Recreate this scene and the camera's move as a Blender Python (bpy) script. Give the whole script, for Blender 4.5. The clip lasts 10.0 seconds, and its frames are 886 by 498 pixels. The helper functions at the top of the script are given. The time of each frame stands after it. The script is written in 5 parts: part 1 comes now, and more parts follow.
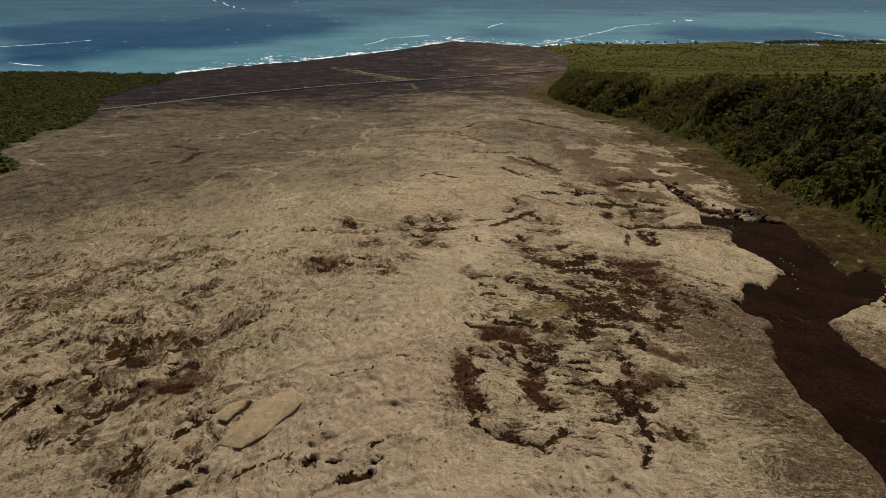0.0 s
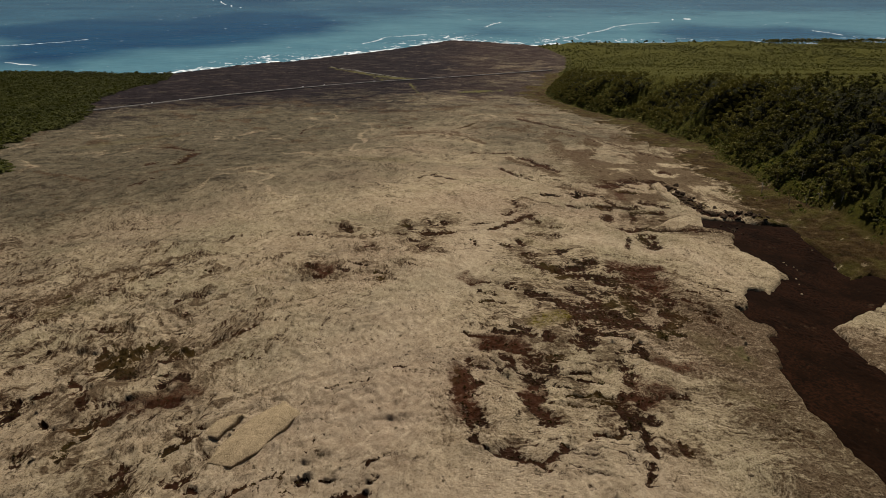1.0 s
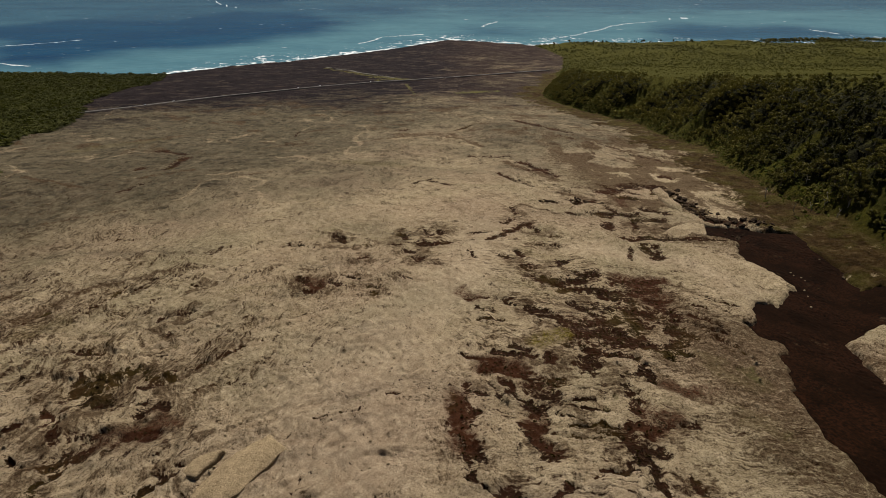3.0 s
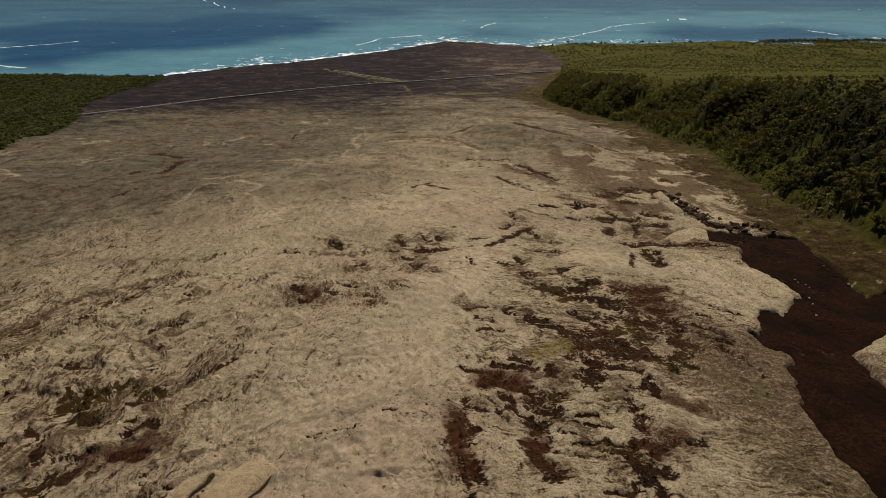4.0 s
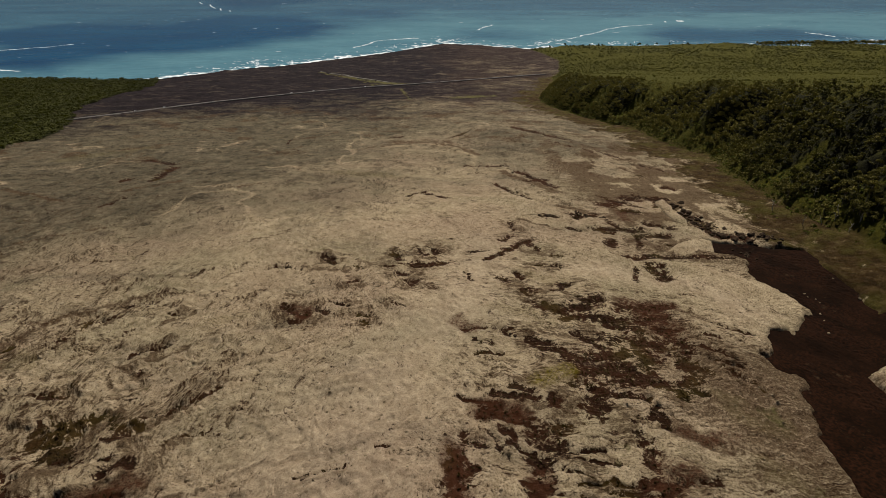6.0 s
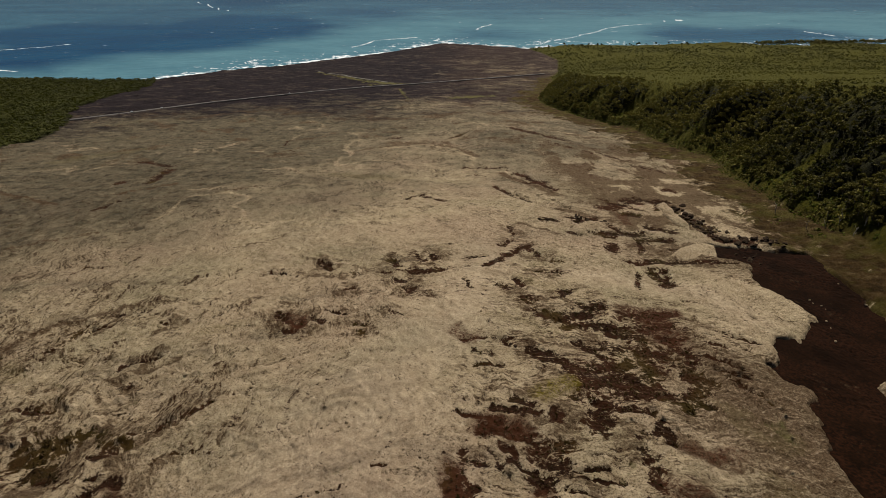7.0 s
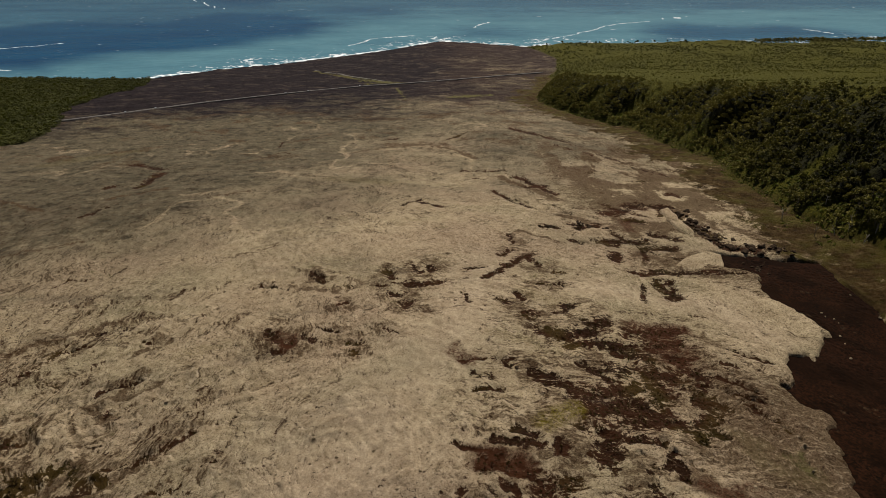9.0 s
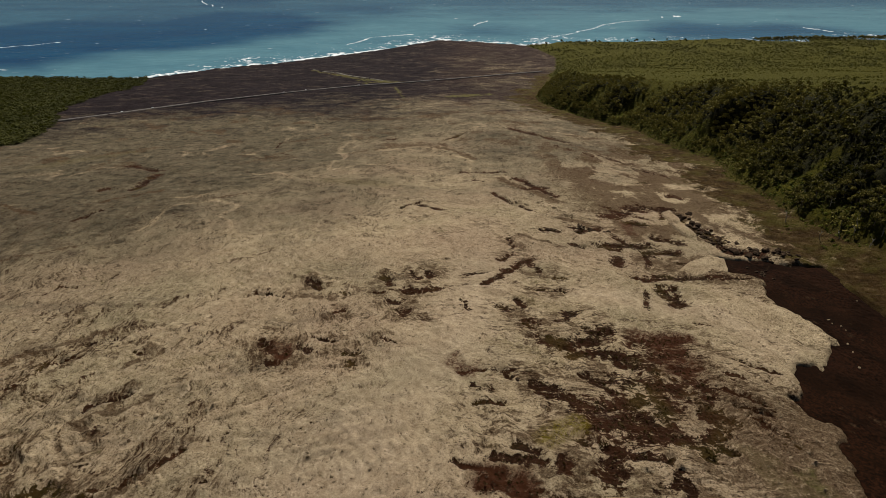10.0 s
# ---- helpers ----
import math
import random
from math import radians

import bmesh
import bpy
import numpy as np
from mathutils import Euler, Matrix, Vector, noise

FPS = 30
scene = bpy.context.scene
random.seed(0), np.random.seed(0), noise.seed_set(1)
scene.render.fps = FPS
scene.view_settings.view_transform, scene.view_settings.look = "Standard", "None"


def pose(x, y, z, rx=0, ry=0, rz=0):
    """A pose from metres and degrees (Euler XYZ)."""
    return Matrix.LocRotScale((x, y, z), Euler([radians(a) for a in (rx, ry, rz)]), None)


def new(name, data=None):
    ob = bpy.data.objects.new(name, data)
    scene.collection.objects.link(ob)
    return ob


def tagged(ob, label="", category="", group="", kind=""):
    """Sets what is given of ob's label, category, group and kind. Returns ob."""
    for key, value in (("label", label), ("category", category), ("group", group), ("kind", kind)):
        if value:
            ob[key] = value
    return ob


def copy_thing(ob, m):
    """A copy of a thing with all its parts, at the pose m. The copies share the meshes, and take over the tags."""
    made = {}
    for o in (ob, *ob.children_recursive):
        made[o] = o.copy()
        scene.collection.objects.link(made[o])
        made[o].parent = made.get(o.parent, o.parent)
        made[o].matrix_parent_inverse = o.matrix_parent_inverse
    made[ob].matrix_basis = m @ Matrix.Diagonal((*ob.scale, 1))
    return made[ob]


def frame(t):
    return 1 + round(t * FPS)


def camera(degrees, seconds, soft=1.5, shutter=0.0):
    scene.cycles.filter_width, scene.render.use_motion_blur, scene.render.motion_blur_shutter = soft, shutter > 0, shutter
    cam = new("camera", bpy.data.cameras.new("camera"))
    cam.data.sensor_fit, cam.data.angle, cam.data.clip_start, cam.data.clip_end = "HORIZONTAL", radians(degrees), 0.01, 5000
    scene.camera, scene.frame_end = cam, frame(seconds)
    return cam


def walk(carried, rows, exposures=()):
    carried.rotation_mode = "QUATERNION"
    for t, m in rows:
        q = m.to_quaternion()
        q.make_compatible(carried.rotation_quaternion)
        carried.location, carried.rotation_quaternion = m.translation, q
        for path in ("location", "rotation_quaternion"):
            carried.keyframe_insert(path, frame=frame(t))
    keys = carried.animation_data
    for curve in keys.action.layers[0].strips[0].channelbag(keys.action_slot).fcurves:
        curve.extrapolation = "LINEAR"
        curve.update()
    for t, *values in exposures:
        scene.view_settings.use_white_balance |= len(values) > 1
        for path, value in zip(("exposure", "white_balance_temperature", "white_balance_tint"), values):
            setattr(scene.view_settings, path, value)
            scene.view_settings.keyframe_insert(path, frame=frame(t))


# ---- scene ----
cam = camera(74.0, 10.0, soft=0.5)
PATH = [
    (0.0, 0.00, 0.00, 364.00, 0.000, -27.908, -0.127),
    (0.5, 0.15, 3.03, 364.09, -0.088, -27.977, -0.115),
    (1.0, 0.29, 6.08, 364.18, -0.174, -28.017, -0.104),
    (1.5, 0.44, 9.15, 364.28, -0.258, -28.074, -0.093),
    (2.0, 0.59, 12.25, 364.37, -0.340, -28.103, -0.082),
    (2.5, 0.74, 15.37, 364.46, -0.420, -28.100, -0.071),
    (4.0, 1.20, 24.87, 364.75, -0.649, -28.006, -0.037),
    (4.5, 1.35, 28.09, 364.84, -0.722, -27.941, -0.026),
    (5.0, 1.51, 31.33, 364.94, -0.793, -27.881, -0.015),
    (5.5, 1.66, 34.59, 365.04, -0.862, -27.851, -0.004),
    (7.0, 2.14, 44.51, 365.34, -1.057, -27.916, 0.030),
    (7.5, 2.30, 47.87, 365.44, -1.118, -28.002, 0.041),
    (8.0, 2.46, 51.25, 365.54, -1.178, -28.047, 0.052),
    (8.5, 2.63, 54.65, 365.64, -1.236, -28.079, 0.063),
    (9.0, 2.79, 58.08, 365.75, -1.291, -28.132, 0.075),
    (9.5, 2.96, 61.53, 365.85, -1.345, -28.192, 0.086),
    (10.0, 3.13, 65.00, 365.95, -1.397, -28.271, 0.097),
]
walk(cam, [(t, pose(x, y, z, 90 + pitch, roll, yaw)) for t, x, y, z, yaw, pitch, roll in PATH])

# ---- world, sun, exposure ----
SUN_AZ, SUN_EL = 12.0, 47.0         # degrees right of straight ahead (+y), and above the horizon
world = bpy.data.worlds.new("sky")
scene.world = world
world.use_nodes = True
wn = world.node_tree.nodes
sky = wn.new("ShaderNodeTexSky")
sky.sky_type, sky.sun_disc = "NISHITA", False
sky.sun_elevation, sky.sun_rotation = radians(SUN_EL), radians(SUN_AZ)
sky.air_density, sky.dust_density = 1.0, 0.8
world.node_tree.links.new(sky.outputs[0], wn["Background"].inputs[0])
wn["Background"].inputs[1].default_value = 0.029
sun = new("sun", bpy.data.lights.new("sun", "SUN"))
sun.data.energy, sun.data.angle, sun.data.color = 5.7, radians(0.6), (1.0, 0.94, 0.85)
sun_dir = Vector((math.sin(radians(SUN_AZ)) * math.cos(radians(SUN_EL)), math.cos(radians(SUN_AZ)) * math.cos(radians(SUN_EL)), math.sin(radians(SUN_EL))))
sun.matrix_world = Matrix.Translation((0, 0, 900)) @ sun_dir.to_track_quat("Z", "Y").to_matrix().to_4x4()
scene.view_settings.exposure = 0.0

# ---- terrain in numbers ----
def hashed(ix, iy, seed):
    h = (ix.astype(np.int64) * 374761393 + iy.astype(np.int64) * 668265263 + seed * 974634777) & 0xFFFFFFFF
    h = ((h ^ (h >> 13)) * 1274126177) & 0xFFFFFFFF
    return ((h ^ (h >> 16)) & 0xFFFF) / 65535.0


def vnoise(x, y, seed=0):
    """Smooth noise, -1 to 1, one cell a unit."""
    ix, iy = np.floor(x), np.floor(y)
    fx, fy = x - ix, y - iy
    fx, fy = fx * fx * fx * (fx * (fx * 6 - 15) + 10), fy * fy * fy * (fy * (fy * 6 - 15) + 10)
    a, b = hashed(ix, iy, seed), hashed(ix + 1, iy, seed)
    c, d = hashed(ix, iy + 1, seed), hashed(ix + 1, iy + 1, seed)
    return 2 * ((a + (b - a) * fx) * (1 - fy) + (c + (d - c) * fx) * fy) - 1


def fbm(x, y, octaves=4, seed=0, gain=0.5):
    out, amp, total = 0, 1.0, 0.0
    for k in range(octaves):
        out = out + amp * vnoise(x * 2.03 ** k + 17.3 * k, y * 2.03 ** k - 9.1 * k, seed + k)
        total += amp
        amp *= gain
    return out / total


def ss(a, b, v):
    t = np.clip((v - a) / (b - a), 0, 1)
    return t * t * (3 - 2 * t)


def curve(v, xs, ys, soft=40.0):
    """A line through the knots with its corners rounded over about soft metres."""
    return sum(np.interp(v + k * soft / 2, xs, ys) * w for k, w in ((-2, 1), (-1, 2), (0, 3), (1, 2), (2, 1))) / 9.0


PROFILE = ((-6000, -400, 0, 150, 250, 350, 450, 550, 650, 750, 850, 1000, 1200, 1400, 1600, 1800, 2000, 2200, 2600, 6000),
           (900, 335, 263, 241, 226, 210, 192.5, 174, 154, 134.5, 117, 93, 66, 47, 34, 23, 15.5, 10, 4, 0))
CLIFF_FOOT = ((-800, 0, 200, 238, 288, 331, 366, 405, 445, 485, 558, 642, 719, 877, 972, 1057, 1182, 1261, 1383, 1496, 1681, 1792, 1976, 2159, 2240, 3000),
              (350, 290, 272, 255, 253, 249, 246, 252, 255, 267, 280, 298, 297, 301, 278, 259, 227, 221, 248, 285, 332, 370, 404, 389, 345, 330))
CLIFF_TOP = ((-800, 0, 295, 341, 395, 448, 514, 620, 705, 844, 1060, 1221, 1400, 1550, 1700, 1950, 2100, 2250, 2400, 6000),
             (430, 345, 299, 292, 283, 273, 261, 239, 221, 193, 153, 126, 94, 71, 58, 44, 31, 16, 6, 0))
WOOD_EDGE = ((-800, 283, 449, 516, 558, 631, 782, 852, 957, 1169, 1448, 1619, 1800, 3000),
             (-700, -488, -405, -411, -422, -502, -570, -572, -580, -691, -763, -739, -790, -800))
COAST = ((-4000, -1400, -1120, -813, -656, -494, -360, -213, -95, 34, 144, 251, 362, 468, 1400, 2000, 4000),
         (1500, 1800, 1800, 1772, 1896, 1975, 2071, 2175, 2275, 2427, 2386, 2346, 2290, 2330, 2390, 2430, 2600))
RIVER = ((166, 352), (162, 333), (169, 334), (180, 326), (172, 310), (170, 296), (174, 291), (177, 278), (178, 266), (163, 249), (154, 236),
         (155, 244), (147, 244), (141, 236), (137, 223), (128, 219), (132, 210), (139, 204), (131, 194), (121, 168), (116, 145), (115, 128),
         (115, 107), (110, 60), (97, -62), (181, -65), (180, 61), (173, 124), (168, 176), (164, 185), (169, 202), (170, 214), (198, 232),
         (218, 247), (228, 262), (228, 273), (214, 268), (220, 295), (219, 316), (225, 347), (206, 348), (198, 356), (180, 356), (169, 361))


SPUR_GRASS = ((270, 478, 290, 479, 6), (290, 479, 307, 481, 5), (234, 400, 258, 411, 4.5), (296, 728, 311, 700, 6), (242, 371, 254, 376, 4))
SWIRLS = ((108, 222, 110, 208, 7.0), (110, 208, 113, 193, 6.0), (103, 234, 108, 222, 5.0))
MOSS = (38, 191, 48, 199, 4.5)
PALE_RIDGE = ((2, 96, 46, 104, 13), (-40, 100, -5, 92, 12), (-30, 89, -21, 185, 23.3), (-21, 185, 11, 247, 16.2), (11, 247, 34, 337, 12), (78, 296, 129, 279, 9.2), (129, 279, 142, 257, 9.3))


def inside(x, y, ring):
    """Metres inside (plus) or outside (minus) a closed outline."""
    d2 = np.full(np.shape(x), 1e12)
    odd = np.zeros(np.shape(x), bool)
    for (ax, ay), (bx, by) in zip(ring, ring[1:] + ring[:1]):
        ex, ey = bx - ax, by - ay
        t = np.clip(((x - ax) * ex + (y - ay) * ey) / (ex * ex + ey * ey), 0, 1)
        d2 = np.minimum(d2, (x - ax - t * ex) ** 2 + (y - ay - t * ey) ** 2)
        if ay != by:
            odd ^= ((ay > y) != (by > y)) & (x < ex * (y - ay) / ey + ax)
    return np.where(odd, 1, -1) * np.sqrt(d2)


def coast_y(x):
    return curve(x, *COAST, soft=30.0) + 16 * fbm(x / 45, x * 0 + 3.3, 4, 77) + 9 * fbm(x / 14, x * 0 + 8.1, 3, 78)


def foot_x(y):
    return curve(y, *CLIFF_FOOT, soft=60.0) + 14 * fbm(y / 90, y * 0 + 1.7, 3, 31)


def wood_x(y):
    return curve(y, *WOOD_EDGE, soft=30.0) + 14 * fbm(y / 40, y * 0 + 5.1, 3, 41)


def wall_slope(y):
    """How steeply the valley side climbs: a cliff up to the ridge's end, a gentle rise beyond."""
    return curve(y, (1390, 1560), (1.0, 0.14), soft=60.0)


def lit_ribs(x, y):
    """Grassy crests slanting down the valley side, painted pale as if sunlit, 0 to 1."""
    up = x - foot_x(y)
    spur = y + 0.55 * up + 9 * fbm(x / 22, y / 22, 3, 241)
    line = ss(0.30, 0.08, np.abs(vnoise(spur / 46, up / 160, 243))) * ss(-0.5, 0.0, fbm(x / 50, y / 50, 3, 245))
    return line * ss(0, 20, up) * ss(1450, 1350, y)


def broad(x, y):
    """The lie of the land: height without its small relief."""
    yc = coast_y(x)
    base = curve(y, *PROFILE, soft=120.0) - np.minimum(np.where(x > 0, 3.5e-4 + 2.5e-4 * ss(320, 180, y), 1.2e-4) * x * x, 18) * np.clip(1 - (y - 300) / 900, 0, 1)
    # beyond the channel the ground climbs towards the valley side
    side = x + 0.35 * (y - 330) - 185
    base = base + np.minimum(0.07 * (side + np.sqrt(side * side + 500)), 12) * ss(1600, 700, y) * ss(120, 220, y)
    shore = np.maximum(yc - y, 0)
    base = np.minimum(base, 6 + shore * 0.04 + shore * shore * 1e-4)
    up = x - foot_x(y)
    top = np.maximum(curve(y, *CLIFF_TOP, soft=90.0) + 5 * fbm(x / 160, y / 160, 3, 12), base)
    spur = y + 0.55 * up
    gully = (38 * (np.abs(vnoise(spur / 74, up / 300, 8)) - 0.4) + 11 * (np.abs(vnoise(spur / 31, up / 140, 18)) - 0.4) + 8 * fbm(spur / 26, up / 90, 3, 9)) * ss(0, 45, up) * (0.3 + 0.7 * ss(10, -45, base + np.maximum(up, 0) * wall_slope(y) - top))
    wall = base + np.maximum(up, 0) * wall_slope(y) + gully * ss(1440, 1250, y)
    soft = 16.0
    k = np.clip(0.5 + 0.5 * (top - wall) / (soft * 2), 0, 1)
    cliff = top * (1 - k) + wall * k - soft * 2 * k * (1 - k)
    h = np.where(up > 0, np.maximum(cliff, base), base)
    return h + (-14 - h) * ss(-6, 10, y - yc)


def strokes(x, y, rows, fray=1.0):
    """How strongly strokes (from x, y to x, y, half-width) cover the plan, 0 to 1, with frayed edges."""
    out = np.zeros(np.shape(x))
    fx = x + fray * 2.2 * fbm(x / 4, y / 4, 3, 61) + fray * 1.8 * fbm(x / 13, y / 13, 3, 63)
    fy = y + fray * 2.2 * fbm(x / 4, y / 4, 3, 62) + fray * 1.8 * fbm(x / 13, y / 13, 3, 64)
    for ax, ay, bx, by, w in rows:
        ex, ey, r = bx - ax, by - ay, 2.0 * w
        at = np.flatnonzero((fx > min(ax, bx) - r) & (fx < max(ax, bx) + r) & (fy > min(ay, by) - r) & (fy < max(ay, by) + r))
        px, py = fx[at] - ax, fy[at] - ay
        t = np.clip((px * ex + py * ey) / (ex * ex + ey * ey + 1e-6), 0, 1)
        out[at] = np.maximum(out[at], np.clip(1.2 - 0.62 * np.hypot(px - t * ex, py - t * ey) / w, 0, 1))
    return out


FERN_BED_CROWN = (
    (48, 250, 61, 249, 4.1), (57, 243, 75, 241, 5.1), (68, 258, 75, 259, 5.5), (72, 237, 77, 235, 3.9), (85, 252, 102, 254, 5.5),
    (89, 241, 99, 243, 5.2), (72, 222, 87, 220, 7.1), (91, 233, 96, 230, 3.5), (93, 229, 98, 219, 2.7), (40, 216, 51, 212, 2.6),
    (50, 207, 71, 209, 3.5), (60, 223, 68, 224, 2.2), (57, 228, 65, 215, 1.7), (42, 266, 46, 261, 2.3), (59, 271, 65, 275, 3.2),
    (61, 249, 68, 253, 4.6),
)
FERN_BED_HEART = (
    (56, 198, 76, 201, 6.6), (58, 191, 76, 195, 4.8), (49, 189, 57, 187, 3.6), (55, 188, 51, 172, 3.6), (77, 193, 87, 193, 5),
    (93, 206, 93, 194, 3.9), (98, 216, 92, 206, 2.5), (84, 189, 91, 187, 2.2), (56, 185, 72, 183, 1.9), (69, 211, 80, 210, 5.7),
    (38, 178, 42, 182, 2.5), (41, 221, 47, 212, 2.2), (81, 239, 83, 230, 4.4), (52, 212, 59, 211, 2.9), (84, 187, 85, 184, 2.6),
)
FERN_BED_WEST = (
    (14, 226, 31, 229, 1.1), (17, 217, 23, 216, 2.1), (18, 208, 26, 210, 1.6), (37, 222, 42, 215, 1.6), (26, 229, 32, 225, 1.4),
    (26, 188, 31, 185, 2.6), (19, 183, 33, 180, 1.8), (30, 181, 32, 180, 2.1), (9, 181, 17, 178, 1.3), (15, 172, 27, 171, 3.7),
    (14, 175, 21, 176, 2.4), (24, 168, 31, 167, 1.3), (17, 164, 20, 156, 1.4), (23, 158, 30, 154, 1.3), (21, 165, 25, 160, 1.1),
    (19, 155, 23, 152, 1),
)
FERN_BED_COLUMNS = (
    (32, 163, 38, 166, 3.7), (32, 158, 37, 158, 2.2), (30, 153, 30, 141, 2.9), (27, 140, 31, 131, 2.9), (28, 133, 30, 131, 1.9),
    (10, 161, 14, 158, 2.6), (8, 154, 8, 141, 4.1), (11, 146, 13, 148, 1.9), (7, 138, 10, 127, 3), (8, 143, 11, 140, 2.9),
    (63, 169, 72, 175, 1.8), (72, 174, 71, 167, 1.8), (61, 165, 63, 159, 1.9), (63, 159, 61, 150, 2.6), (72, 179, 72, 174, 1.9),
)
FERN_BED_ARCS = (
    (35, 150, 45, 146, 0.7), (36, 144, 53, 143, 0.7), (33, 140, 41, 139, 0.7), (41, 138, 54, 136, 0.7), (45, 140, 53, 139, 0.7),
    (35, 158, 48, 155, 0.7), (38, 154, 54, 150, 0.7), (56, 143, 60, 145, 2), (54, 137, 54, 129, 3.4), (60, 140, 67, 145, 2.3),
    (56, 132, 61, 132, 3.4), (68, 145, 77, 145, 1.2), (48, 143, 56, 142, 0.7),
)
FERN_BED_FRONT = (
    (18, 117, 23, 112, 1.7), (23, 112, 27, 109, 1.7), (28, 112, 35, 119, 1.3), (10, 123, 10, 119, 1.2), (15, 116, 18, 115, 1),
    (57, 125, 57, 117, 1.2), (54, 113, 52, 105, 1.3), (67, 123, 66, 117, 1), (44, 123, 51, 125, 1.2), (52, 132, 57, 126, 2.3),
    (41, 121, 44, 122, 0.7), (12, 118, 15, 116, 0.7),
)
HOLLOWS_WEST = (
    (-116, 169, -108, 169, 3.6), (-110, 160, -103, 158, 5), (-114, 164, -107, 163, 4.6), (-109, 170, -100, 176, 2.5), (-100, 176, -93, 169, 2.6),
    (-93, 164, -87, 170, 2.2), (-91, 174, -80, 178, 1.8), (-80, 178, -74, 185, 2.2), (-75, 184, -70, 189, 1.9), (-127, 185, -120, 187, 1.9),
    (-122, 189, -119, 192, 1.5), (-88, 152, -82, 154, 2.6), (-84, 144, -81, 141, 3), (-88, 139, -84, 144, 1.9), (-99, 153, -90, 157, 1.3),
    (-99, 139, -93, 142, 1.9), (-99, 132, -95, 132, 3.6), (-100, 128, -98, 131, 2.5),
)
HOLLOWS_SOUTH_WEST = (
    (-111, 145, -105, 138, 2.2), (-119, 153, -113, 148, 2.2), (-112, 144, -110, 147, 1.9), (-99, 120, -96, 126, 1.8), (-98, 112, -98, 119, 1.3),
    (-109, 114, -109, 117, 2.2), (-127, 131, -126, 137, 2.6), (-125, 134, -128, 140, 2.2), (-127, 127, -126, 130, 1.8), (-125, 139, -122, 145, 1.1),
    (-69, 121, -65, 123, 1.5), (-73, 116, -70, 119, 1.3), (-80, 108, -79, 110, 2.6), (-78, 100, -77, 105, 2.6), (-81, 98, -79, 99, 1.8),
    (-66, 106, -63, 108, 1.9),
)
FURROWS_WEST = (
    (-65, 97, -59, 98, 1.1), (-61, 102, -56, 103, 0.6), (-51, 99, -44, 104, 0.6), (-47, 102, -40, 105, 0.6), (-172, 246, -168, 242, 1.4),
    (-160, 180, -162, 187, 1.4), (-168, 200, -161, 199, 2.2), (-168, 208, -163, 211, 2.2), (-162, 215, -160, 225, 1.1), (-205, 241, -193, 240, 1.3),
    (-108, 210, -99, 219, 1), (-100, 200, -99, 205, 1), (-141, 233, -144, 249, 1.7), (-143, 242, -132, 248, 1.1), (-133, 256, -127, 262, 1.3),
    (-113, 250, -107, 246, 1.7), (-147, 224, -141, 232, 1.1), (-113, 132, -108, 128, 0.8),
)
# the stroke from -68, 126 paints the shadow beside the crust slab
FURROWS_SOUTH = (
    (-23, 96, -19, 100, 1.6), (-18, 104, -16, 106, 0.7), (-18, 109, -14, 114, 0.5), (-34, 114, -33, 117, 0.5), (-39, 102, -37, 103, 0.7),
    (-35, 106, -32, 106, 0.5), (-73, 165, -64, 166, 0.5), (-27, 105, -24, 105, 0.7), (-62, 173, -56, 173, 0.5), (-34, 143, -24, 147, 0.5),
    (-68, 126, -62, 127, 0.8), (-15, 156, -10, 157, 0.5),
)
TUFTS_MIDDLE = (
    (-65, 257, -58, 243, 2.4), (-58, 243, -52, 241, 2.3), (-57, 235, -53, 236, 1.7), (-49, 249, -44, 245, 1.9), (-30, 244, -25, 245, 1.8),
    (-29, 237, -27, 236, 1.8), (-43, 256, -35, 253, 1), (-80, 302, -64, 296, 1.1), (-55, 313, -51, 307, 2.3), (-38, 300, -35, 298, 2.4),
    (-38, 278, -35, 278, 1.7), (-15, 287, -12, 286, 2.9), (-9, 276, -6, 279, 2.6), (-17, 252, -12, 248, 1), (-20, 319, -16, 304, 2.3),
    (-8, 298, 8, 301, 2.8), (-7, 322, -2, 316, 2.2), (-23, 295, -14, 297, 1.3),
)
TUFTS_EAST = (
    (29, 306, 42, 325, 2.2), (42, 325, 54, 341, 2.8), (41, 343, 49, 354, 2.3), (54, 341, 60, 325, 2.2), (32, 283, 37, 278, 2.6),
    (40, 289, 44, 283, 2.2), (42, 266, 46, 267, 2.3), (56, 269, 64, 274, 2.6), (18, 289, 20, 277, 1.4), (54, 300, 66, 298, 1.4),
    (20, 318, 29, 323, 1.4), (67, 314, 70, 313, 1.8), (1, 324, 4, 315, 2.2), (51, 382, 52, 364, 1.8),
)
# the stroke from 136, 323 paints the shadow under the ledge's overhang
FOLDS_MIDDLE = (
    (93, 402, 110, 399, 2.6), (132, 465, 137, 438, 2.4), (116, 385, 122, 374, 2.2), (104, 362, 113, 361, 1.5), (126, 362, 121, 337, 1.8),
    (127, 354, 131, 347, 1.2), (115, 325, 132, 322, 1.6), (136, 323, 154, 324, 1.9), (123, 310, 120, 294, 2), (107, 304, 99, 283, 0.8),
    (116, 271, 121, 267, 0.9), (144, 431, 153, 422, 1.9), (126, 442, 140, 433, 1.4), (188, 483, 195, 475, 3.1), (158, 463, 166, 447, 2.2),
)
RUBBLE_BANK = (
    (172, 433, 174, 411, 2.4), (174, 411, 180, 387, 3.9), (176, 381, 192, 363, 4.5), (164, 444, 169, 452, 1.5), (153, 321, 170, 325, 1.4),
    (169, 528, 187, 521, 1.9), (245, 589, 262, 577, 2.2), (183, 657, 200, 610, 3), (147, 713, 171, 637, 2), (192, 585, 216, 545, 2.3),
)
